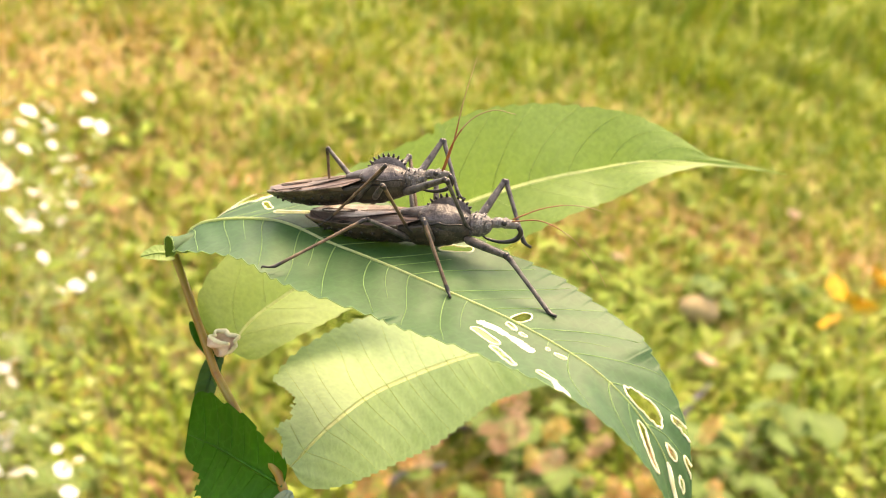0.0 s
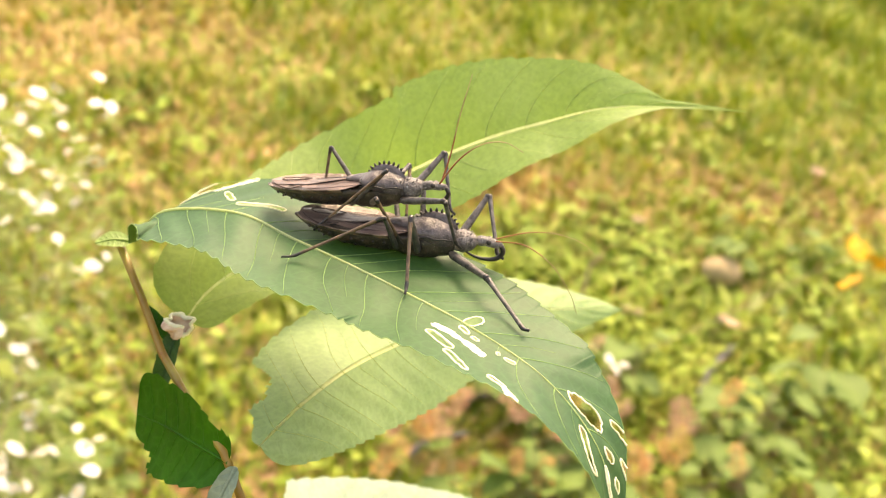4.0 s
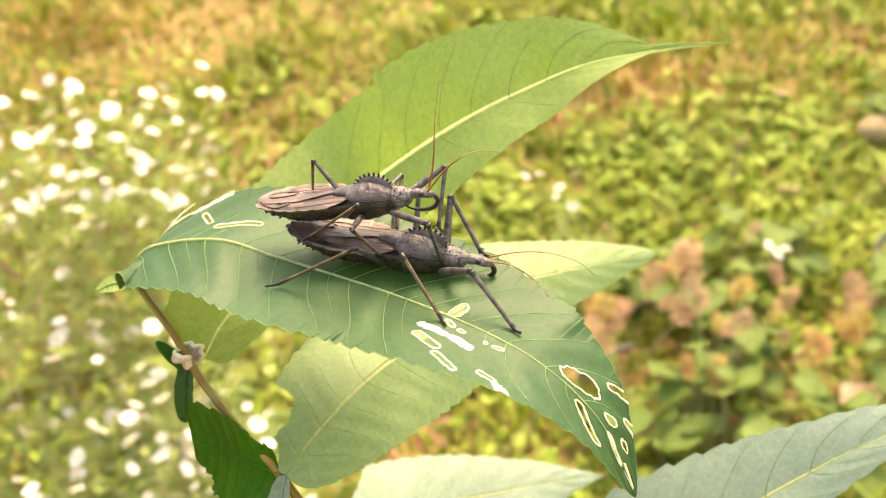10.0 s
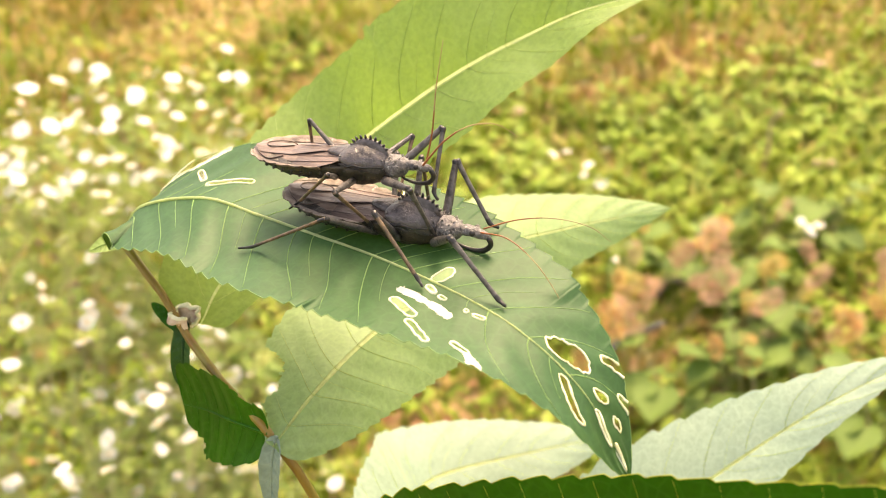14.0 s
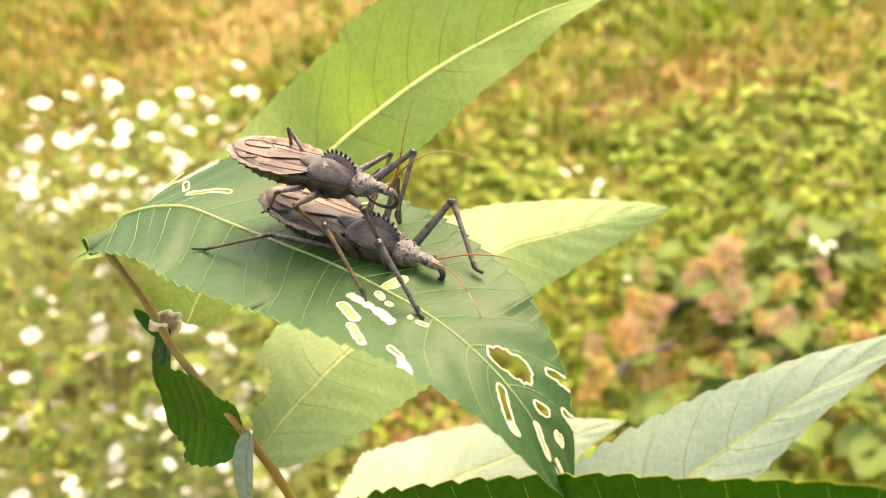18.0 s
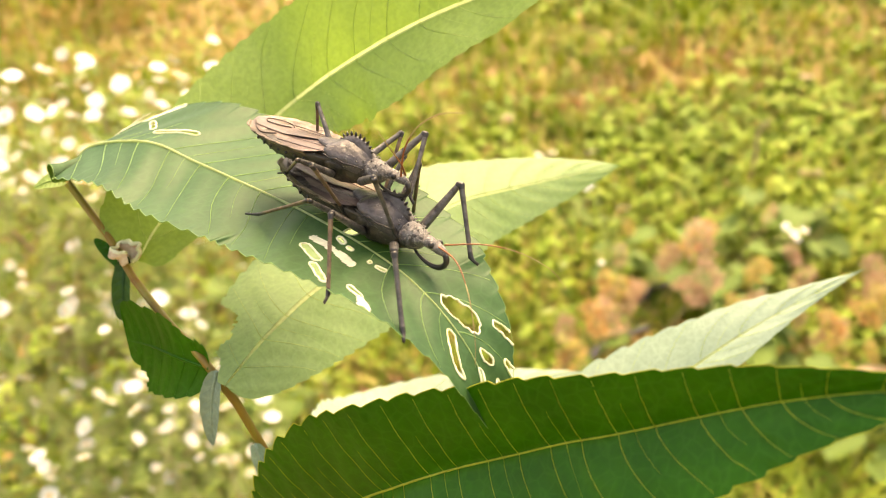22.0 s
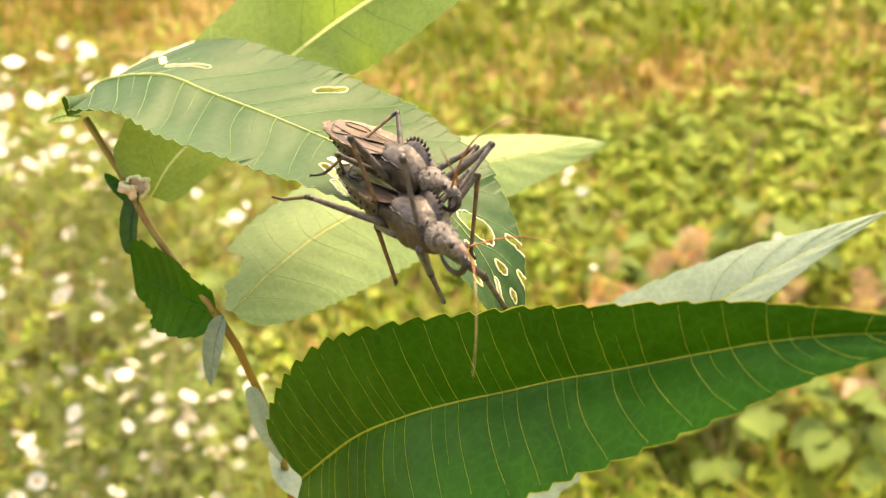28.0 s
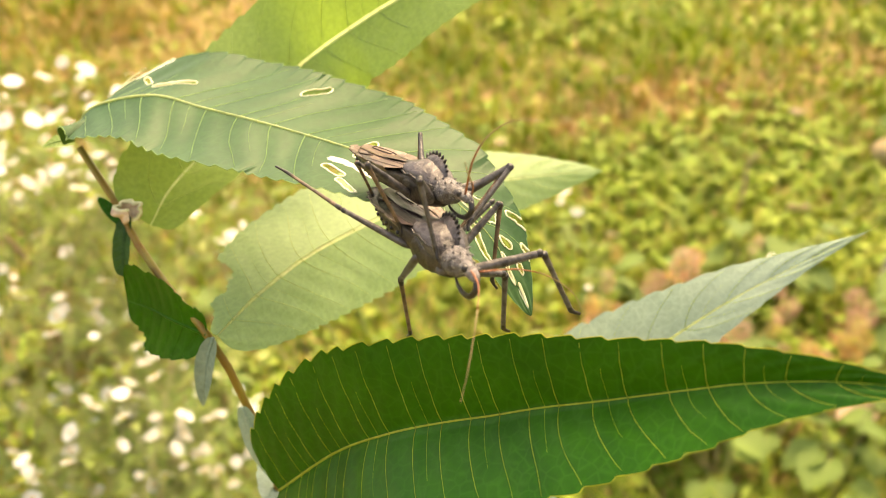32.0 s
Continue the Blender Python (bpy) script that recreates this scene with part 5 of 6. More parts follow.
# ---- small things lying or standing in the meadow ----
PALE_DRY = plain("pale_dry_leaf", (0.50, 0.34, 0.22), (0.72, 0.56, 0.40), 90, 0.8, 0.3, 0.002)
FIELD_STONE = plain("tan_field_stone", (0.24, 0.18, 0.09), (0.36, 0.28, 0.15), 60, 0.9, 0.4, 0.003)
BARK = plain("reddish_bark", (0.20, 0.10, 0.075), (0.36, 0.22, 0.17), 60, 0.7, 0.4, 0.002)


def build_dry_leaf():
    """A curled dry leaf lying on the sward."""
    rows = []
    for i in range(9):
        q = i / 8
        w = 0.42 * math.sin(math.pi * (0.06 + 0.90 * q)) ** 0.8
        rows += [(q - 0.5, w * p, 0.35 * abs(p) ** 1.5 * (0.6 + 0.4 * q) + 0.25 * (q - 0.5) ** 2) for p in (-1, -0.5, 0, 0.5, 1)]
    faces = [(i * 5 + j, i * 5 + j + 1, i * 5 + j + 6, i * 5 + j + 5) for i in range(8) for j in range(4)]
    one = tagged(new("dry_leaf"), "curled pale tan dry leaf lying in the grass", "leaf", "fallen dry leaves")
    piece("blade", mesh_of("blade", rows, faces, [PALE_DRY]), one)
    v, f = tube_data([(-0.72, 0.03, 0.10), (-0.5, 0, 0.06), (0.0, 0, 0.012), (0.46, 0, 0.06)], [0.02, 0.018, 0.008], 5)
    piece("midrib", mesh_of("midrib", v, f, [BARK]), one)
    return one


dry_leaf = build_dry_leaf()
for i, (x, y, size) in enumerate([(0.345, 1.72, 0.026), (0.235, 1.585, 0.022), (1.06, 1.90, 0.034), (0.86, 2.02, 0.03), (0.60, 1.60, 0.022), (0.13, 1.53, 0.018), (0.52, 1.33, 0.030), (0.67, 1.34, 0.034), (0.45, 0.93, 0.05)]):
    m = pose(x, y, ground_height(x, y) + 0.03, rnd.uniform(-15, 15), rnd.uniform(-20, 20), rnd.uniform(0, 360))
    one = dry_leaf if i == 0 else copy_thing(dry_leaf, m)
    one.matrix_basis = m
    one.scale = (size, size, size)
v, f = lumpy(ball_data((0, 0, 0), 0.029, 18), 3.0, 40)
tagged(piece("stone", mesh_of("stone", [(1.25 * a, b, 0.8 * c) for a, b, c in v], f, [FIELD_STONE]), None, "", pose(0.715, 1.49, ground_height(0.715, 1.49) + 0.03, 0, 0, 25)), "smooth tan field stone half sunk in weeds", "stone")
for x, y, long, lean, turn in ((-0.27, 0.98, 0.14, 25, 40), (-0.245, 1.0, 0.12, 18, 60), (-0.44, 1.20, 0.20, 22, 30), (-0.40, 1.08, 0.16, 15, 80), (-0.36, 1.32, 0.22, 12, 10), (0.44, 1.36, 0.10, -12, 0)):
    v, f = tube_data(spline([(0, 0, -0.02), (0.004, 0.003, 0.4 * long), (-0.003, 0.002, 0.75 * long), (0.006, -0.002, long)], 12), [0.0036, 0.0030, 0.0018], 7)
    tagged(piece("dead_stalk", mesh_of("dead_stalk", v, f, [BARK]), None, "", pose(x, y, ground_height(x, y), 0, -lean, turn)), "bare reddish brown dead weed stalk", "stalk", "dead stalks")


# ---- what moves: the breeze in the plant ----
def turn_about(base, degrees):
    v = Vector([radians(a) for a in degrees])
    r = Matrix.Rotation(v.length, 4, v.normalized()) if v.length > 1e-6 else Matrix.Identity(4)
    return Matrix.Translation(base) @ r @ Matrix.Translation(-Vector(base))


SWAY = [
    (0, 0.00181, -0.01504, -0.00025),
    (0.5, 0.00206, -0.01429, 0.00054),
    (1, 0.00245, -0.01454, 0.00162),
    (1.5, 0.00184, -0.01515, 0.00114),
    (2, 0.00091, -0.01463, 0.00294),
    (2.5, 0.00149, -0.01583, 0.00616),
    (4.5, -0.00069, -0.00683, 0.00043),
    (5, 0.00008, -0.00592, 0.00102),
    (5.5, 0.00115, -0.00599, 0.00244),
    (6, 0.00127, -0.00522, 0.00413),
    (6.5, -0.00001, -0.00555, 0.00483),
    (7, 0.00137, -0.00543, 0.00474),
    (7.5, -0.00064, -0.00490, 0.00200),
    (8, 0.00067, -0.00250, -0.00243),
    (8.5, -0.00386, -0.00303, -0.00707),
    (9, -0.00464, -0.00229, -0.00704),
    (9.5, -0.00522, -0.00217, -0.00691),
    (10, -0.00423, -0.00128, -0.00544),
    (10.5, -0.00280, 0.00016, -0.00117),
    (11, -0.00188, 0.00148, 0.00117),
    (11.5, -0.00140, 0.00222, 0.00280),
    (12, 0.00082, 0.00182, 0.00252),
    (12.5, 0.00277, 0.00265, 0.00181),
    (13, 0.00434, -0.00355, 0.00667),
    (13.5, 0.00559, -0.00286, 0.00759),
    (14, 0.00465, -0.00406, 0.01097),
    (14.5, 0.00274, -0.00409, 0.01100),
    (15, 0.00308, -0.00481, 0.01212),
    (15.5, 0.00304, -0.00586, 0.01233),
    (17.5, 0.00197, -0.00398, 0.00025),
    (18, 0.00054, -0.00301, 0.00216),
    (18.5, -0.00018, -0.00225, 0.00194),
    (19, 0.00069, -0.00098, 0.00075),
    (19.5, 0.00063, -0.00082, 0.00216),
    (20, 0.00118, -0.00025, -0.00004),
    (20.5, 0.00176, 0.00071, -0.00304),
    (21, -0.00016, 0.00193, -0.00463),
    (21.5, -0.00016, -0.00001, -0.00359),
    (22, 0.00024, 0.00039, -0.00313),
    (22.5, -0.00083, 0.00008, -0.00185),
    (23, -0.00083, 0.00041, -0.00187),
    (23.5, 0.00015, -0.00157, -0.00170),
    (24, 0.00042, -0.00164, -0.00248),
    (24.5, 0.00056, -0.00170, -0.00231),
    (25, -0.00044, -0.00115, -0.00075),
    (25.5, -0.00030, 0.00026, -0.00191),
    (26, 0.00129, 0.00166, -0.00367),
    (26.5, 0.00360, 0.00102, -0.00215),
    (28.5, 0.00073, 0.00314, 0.00429),
    (29, -0.00109, 0.00304, 0.00376),
    (29.5, -0.00151, 0.00172, 0.00244),
    (30, -0.00188, 0.00324, -0.00109),
    (30.5, -0.00150, 0.00296, -0.00258),
    (31, -0.00129, 0.00269, -0.00115),
    (31.5, -0.00097, 0.00327, 0.00227),
    (32, -0.00086, 0.00443, 0.00454),
]
LEAF_TURN = [
    (0, -3.32, -5.71, -8.24),
    (0.5, -1.86, -5.21, -8.25),
    (1, -1.79, -4.55, -7.96),
    (1.5, -2.17, -4.33, -7.59),
    (2, -2.32, -3.63, -7.30),
    (2.5, -2.31, -1.44, -7.04),
    (4.5, -3.57, -0.08, -3.68),
    (5, -2.23, 0.54, -2.72),
    (5.5, -1.50, 0.13, -2.73),
    (6, -1.06, 0.10, -2.95),
    (6.5, -0.61, 0.07, -2.56),
    (7, -0.34, -0.44, -1.82),
    (7.5, 0.18, -0.68, -1.02),
    (8, 0.40, -0.59, -0.36),
    (8.5, 0.13, -0.44, 0.24),
    (9, 0.14, -0.46, 0.80),
    (9.5, -0.10, -0.31, 1.02),
    (10, -0.59, 0.28, 0.98),
    (10.5, -0.54, 0.63, 0.78),
    (11, -0.41, 0.69, 0.58),
    (11.5, -0.54, 0.79, 0.43),
    (12, -0.67, 0.76, 0.37),
    (12.5, -0.78, 0.35, -0.29),
    (13, -1.05, -0.05, -1.74),
    (13.5, -0.85, -0.40, -2.65),
    (14, 0.20, -1.26, -2.81),
    (14.5, -0.01, -0.77, -2.90),
    (15, -0.95, 0.32, -3.19),
    (15.5, 0.26, -1.43, -3.58),
    (17.5, -0.08, -3.35, -6.05),
    (18, -1.76, -1.51, -7.10),
    (18.5, -2.03, -0.28, -7.18),
    (19, -3.07, 0.85, -6.62),
    (19.5, -3.43, 1.41, -6.57),
    (20, -3.01, 2.29, -7.01),
    (21, -1.50, 2.50, -6.50),
    (22, -2.00, 4.00, -6.00),
    (23, -2.20, 4.50, -5.50),
    (24, -3.30, 5.00, -5.20),
    (26, -1.00, 5.50, -5.20),
    (28.5, -0.50, 1.60, -2.50),
    (30, 0.50, -0.80, -0.50),
    (32, 1.50, -3.00, 1.20),
]
LOWER_BODY = [
    (0, (-0.02488, 0.15317, 0.64851), (0.9808, 0.0069, -0.1010, -0.1667)),
    (1, (-0.02192, 0.15581, 0.65006), (0.9821, 0.0101, -0.0940, -0.1629)),
    (2, (-0.02317, 0.15284, 0.65017), (0.9810, 0.0115, -0.0891, -0.1720)),
    (5, (-0.01694, 0.16262, 0.64470), (0.9939, 0.0363, 0.0357, -0.0977)),
    (6, (-0.01657, 0.16077, 0.64860), (0.9923, 0.0415, 0.0826, -0.0826)),
    (7, (-0.01640, 0.16227, 0.64948), (0.9959, 0.0392, 0.0732, -0.0348)),
    (8, (-0.01749, 0.16500, 0.64241), (0.9945, 0.0407, 0.0936, -0.0253)),
    (9, (-0.02162, 0.16617, 0.63641), (0.9928, 0.0436, 0.0418, -0.1032)),
    (10, (-0.02051, 0.16498, 0.63771), (0.9845, 0.0511, 0.0709, -0.1523)),
    (11, (-0.01775, 0.16700, 0.64355), (0.9809, 0.0525, 0.0629, -0.1766)),
    (12, (-0.01498, 0.16812, 0.64510), (0.9799, 0.0557, 0.0716, -0.1776)),
    (13, (-0.01149, 0.16018, 0.64973), (0.9698, 0.0541, 0.0477, -0.2329)),
    (14, (-0.01170, 0.15724, 0.65443), (0.9669, 0.0543, 0.0420, -0.2457)),
    (15, (-0.01161, 0.15420, 0.65424), (0.9502, 0.0568, 0.0445, -0.3030)),
    (17.5, (-0.01559, 0.15397, 0.64506), (0.9503, 0.0556, 0.0642, -0.2996)),
    (18, (-0.01653, 0.15374, 0.64621), (0.9375, 0.0532, 0.0684, -0.3371)),
    (19, (-0.01444, 0.15608, 0.64359), (0.9269, 0.0590, 0.0991, -0.3571)),
    (20, (-0.01201, 0.15384, 0.64118), (0.9382, 0.0572, 0.0997, -0.3265)),
    (21, (-0.00922, 0.14914, 0.63481), (0.9306, 0.0312, 0.1253, -0.3426)),
    (22, (-0.00734, 0.14733, 0.63539), (0.9146, -0.0174, 0.1239, -0.3846)),
    (23, (-0.00862, 0.14157, 0.63483), (0.8542, -0.0596, 0.1147, -0.5036)),
    (24, (-0.00520, 0.13634, 0.63383), (0.8594, -0.0532, 0.1184, -0.4945)),
    (25, (-0.00407, 0.13179, 0.63395), (0.8650, -0.0616, 0.0995, -0.4879)),
    (26, (-0.00292, 0.12772, 0.62951), (0.7946, -0.0837, 0.1332, -0.5864)),
    (28.5, (0.00195, 0.12309, 0.64075), (0.8366, -0.1043, 0.0696, -0.5333)),
    (29, (-0.00056, 0.12289, 0.63930), (0.8155, -0.1086, 0.0854, -0.5620)),
    (30, (0.00019, 0.12333, 0.63505), (0.8198, -0.1183, 0.0683, -0.5561)),
    (31, (0.00180, 0.12293, 0.63432), (0.7920, -0.1397, 0.0673, -0.5905)),
    (32, (0.00455, 0.12502, 0.64079), (0.8052, -0.1138, 0.0880, -0.5752)),
]
UPPER_BODY = [
    (0, (-0.03406, 0.15669, 0.65226), (0.9617, -0.0145, -0.1739, -0.2112)),
    (1, (-0.03051, 0.15731, 0.65377), (0.9764, 0.0025, -0.1618, -0.1431)),
    (2, (-0.03162, 0.15594, 0.65446), (0.9662, -0.0064, -0.1593, -0.2024)),
    (5, (-0.02447, 0.16661, 0.65059), (0.9742, 0.0123, -0.0891, -0.2071)),
    (6, (-0.02427, 0.16470, 0.65498), (0.9792, 0.0182, -0.0794, -0.1860)),
    (7, (-0.02496, 0.16891, 0.65541), (0.9612, 0.0118, -0.0763, -0.2650)),
    (8, (-0.02527, 0.16864, 0.64920), (0.9864, 0.0287, -0.0534, -0.1528)),
    (9, (-0.02920, 0.16804, 0.64229), (0.9868, 0.0291, -0.0658, -0.1452)),
    (10, (-0.02698, 0.16757, 0.64498), (0.9824, 0.0296, -0.0568, -0.1756)),
    (11, (-0.02396, 0.16954, 0.65117), (0.9781, 0.0390, -0.0069, -0.2045)),
    (12, (-0.02136, 0.17097, 0.65265), (0.9753, 0.0399, -0.0078, -0.2169)),
    (13, (-0.01800, 0.16204, 0.65652), (0.9740, 0.0429, -0.0006, -0.2225)),
    (14, (-0.01755, 0.16044, 0.66249), (0.9663, 0.0414, -0.0078, -0.2538)),
    (15, (-0.01662, 0.15736, 0.66270), (0.9579, 0.0487, 0.0172, -0.2825)),
    (17.5, (-0.02097, 0.15701, 0.65385), (0.9587, 0.0474, 0.0324, -0.2787)),
    (18, (-0.02169, 0.15692, 0.65522), (0.9500, 0.0494, 0.0503, -0.3042)),
    (19, (-0.01877, 0.15860, 0.65142), (0.9501, 0.0456, 0.0481, -0.3048)),
    (20, (-0.01721, 0.15677, 0.64894), (0.9533, 0.0375, 0.0287, -0.2982)),
    (21, (-0.01402, 0.15279, 0.64209), (0.9297, 0.0134, 0.0869, -0.3577)),
    (22, (-0.01209, 0.15105, 0.64280), (0.9342, -0.0174, 0.0864, -0.3456)),
    (23, (-0.01143, 0.14649, 0.64416), (0.8985, -0.0157, 0.1302, -0.4189)),
    (24, (-0.00729, 0.14084, 0.64354), (0.9134, -0.0079, 0.1213, -0.3886)),
    (25, (-0.00598, 0.13544, 0.64231), (0.9243, -0.0031, 0.1105, -0.3652)),
    (26, (-0.00391, 0.13320, 0.63778), (0.8608, -0.0438, 0.1309, -0.4899)),
    (28.5, (-0.00005, 0.12879, 0.64602), (0.8722, -0.0835, 0.0551, -0.4788)),
    (29, (-0.00190, 0.12957, 0.64562), (0.8522, -0.1086, 0.0438, -0.5099)),
    (30, (-0.00243, 0.13042, 0.64127), (0.8498, -0.1228, 0.0249, -0.5121)),
    (31, (-0.00002, 0.13006, 0.64038), (0.8370, -0.1168, 0.0510, -0.5321)),
    (32, (0.00239, 0.13168, 0.64717), (0.8512, -0.1067, 0.0480, -0.5116)),
]
FOOT_HIND = [
    (0, -15.85, -19.90, -2.95),
    (1, -11.81, -14.61, -4.06),
    (2, -11.27, -12.19, -3.09),
    (5, -14.47, -12.12, -4.58),
    (6, -14.75, -10.56, -6.81),
    (7, -15.39, -8.41, -6.93),
    (8, -14.67, -9.21, -7.75),
    (9, -14.08, -11.91, -4.57),
    (10, -13.89, -10.69, -5.41),
    (11, -15.12, -10.34, -4.56),
    (12, -15.09, -11.37, -4.90),
    (13, -16.16, -12.39, -5.04),
    (14, -15.88, -11.50, -4.81),
    (15, -15.71, -12.55, -3.91),
    (17.5, -16.94, -12.26, -6.43),
    (18, -18.81, -12.27, -6.36),
    (19, -18.02, -13.21, -6.96),
    (20, -6.52, -10.70, -4.17),
    (21, -9.99, -9.44, -5.81),
    (22, -10.60, -9.43, -5.80),
    (23, -12.62, -9.53, -5.76),
    (24, -18.57, -7.07, -5.68),
    (25, -23.36, -7.83, -4.92),
    (26, -26.99, -10.80, -5.57),
    (28.5, -15.03, -9.54, -4.48),
    (29, -14.14, -9.47, -3.17),
    (30, -16.34, -10.10, -0.57),
    (31, -17.17, -13.23, 1.20),
    (32, -21.25, -15.76, -0.05),
]
FOOT_MIDDLE = [
    (0, 12.74, -16.19, -6.55),
    (1, 11.94, -20.82, -7.38),
    (2, 10.67, -15.40, -5.85),
    (5, 6.39, -16.07, -3.28),
    (6, 5.98, -12.94, -4.09),
    (7, 6.99, -16.35, -4.26),
    (8, 12.73, -20.82, -3.42),
    (9, 17.80, -20.99, -2.86),
    (10, 17.19, -15.47, -2.39),
    (11, 17.01, -13.92, -2.20),
    (12, 15.91, -13.93, -1.94),
    (13, 18.09, -15.95, -2.76),
    (14, 16.17, -11.95, -2.20),
    (15, 17.47, -10.95, -1.91),
    (17.5, 14.24, -9.21, -1.81),
    (18, 16.07, -10.30, -1.86),
    (19, 13.97, -14.88, -1.34),
    (20, 12.26, -15.77, -1.37),
    (21, 13.25, -18.06, -3.78),
    (22, 15.22, -16.09, -6.07),
    (23, 14.41, -8.29, -7.98),
    (24, 8.31, -7.04, -6.99),
    (25, 2.04, -8.46, -8.19),
    (26, -1.95, -5.22, -7.18),
    (28.5, -5.81, 8.40, -17.48),
    (29, -5.75, 8.90, -18.80),
    (30, -5.70, 7.90, -19.46),
    (31, -7.66, 6.71, -19.17),
    (32, -4.84, 5.58, -19.55),
]
FOOT_FRONT = [
    (0, 28.77, -15.89, -9.03),
    (1, 26.30, -18.19, -9.85),
    (2, 26.11, -14.14, -9.06),
    (5, 27.30, -22.12, -4.03),
    (6, 27.34, -24.62, -2.42),
    (7, 26.15, -23.61, -3.26),
    (8, 28.37, -20.43, -2.71),
    (9, 28.82, -19.62, -3.80),
    (10, 28.69, -13.89, -2.44),
    (11, 28.95, -12.38, -2.74),
    (12, 30.24, -14.08, -2.37),
    (13, 29.79, -12.54, -3.15),
    (14, 28.62, -10.79, -2.91),
    (15, 27.24, -7.06, -3.21),
    (17.5, 25.89, -8.63, -1.05),
    (18, 25.38, -9.23, -1.29),
    (19, 25.70, -9.36, 0.10),
    (20, 23.42, -10.24, -1.00),
    (21, 23.59, -12.62, -2.95),
    (22, 27.32, -12.63, -6.63),
    (23, 21.45, -6.69, -11.93),
    (24, 17.02, -3.68, -8.59),
    (25, 12.50, -3.96, -11.30),
    (26, -0.12, 7.14, -22.48),
    (28.5, -0.12, 11.87, -16.26),
    (29, 0.83, 14.01, -17.39),
    (30, 2.27, 13.59, -15.11),
    (31, 0.64, 12.92, -14.38),
    (32, 6.77, 14.36, -12.21),
]
FOOT_FAR = [
    (0, 22.26, 2.94, -3.91),
    (5, 20.61, -0.29, -1.13),
    (9, 19.40, 3.58, -0.60),
    (13, 19.37, 4.92, -1.15),
    (19, 27.23, 1.11, -0.64),
    (20, 28.06, -1.15, -1.26),
    (22, 21.69, 6.19, -2.34),
    (23, 22.39, 5.20, -7.07),
    (24, 18.55, 0.33, -7.86),
    (25, 12.39, 9.37, -8.36),
    (26, 7.67, 16.28, -9.60),
    (28.5, 3.00, 19.97, -14.91),
    (30, 1.70, 21.23, -13.32),
    (32, 15.15, 19.76, -5.03),
]
def body_pose(place, q):
    return Matrix.Translation(place) @ Quaternion(q).to_matrix().to_4x4()


# where the rider's feet hold the other bug, in that one's space (millimetres)
HOLDS = {("hind", -1): (-11.0, -3.6, 0.4), ("hind", 1): (-12.0, 4.8, -4.5), ("middle", -1): (3.5, -3.8, 0.2), ("middle", 1): (3.5, 3.8, 0.4),
         ("front", -1): (13.2, -2.3, 0.4), ("front", 1): (11.2, 1.4, 4.3)}
# the far middle and hind feet keep to the leaf beside the body
FAR_STEPS = [(0.0, 0.0), (5.0, 1.0), (9.0, -1.0), (13.0, 0.5), (18.0, -1.0), (20.0, 1.5), (22.0, -1.0), (25.0, 1.0), (28.5, -0.5), (32.0, 0.5)]


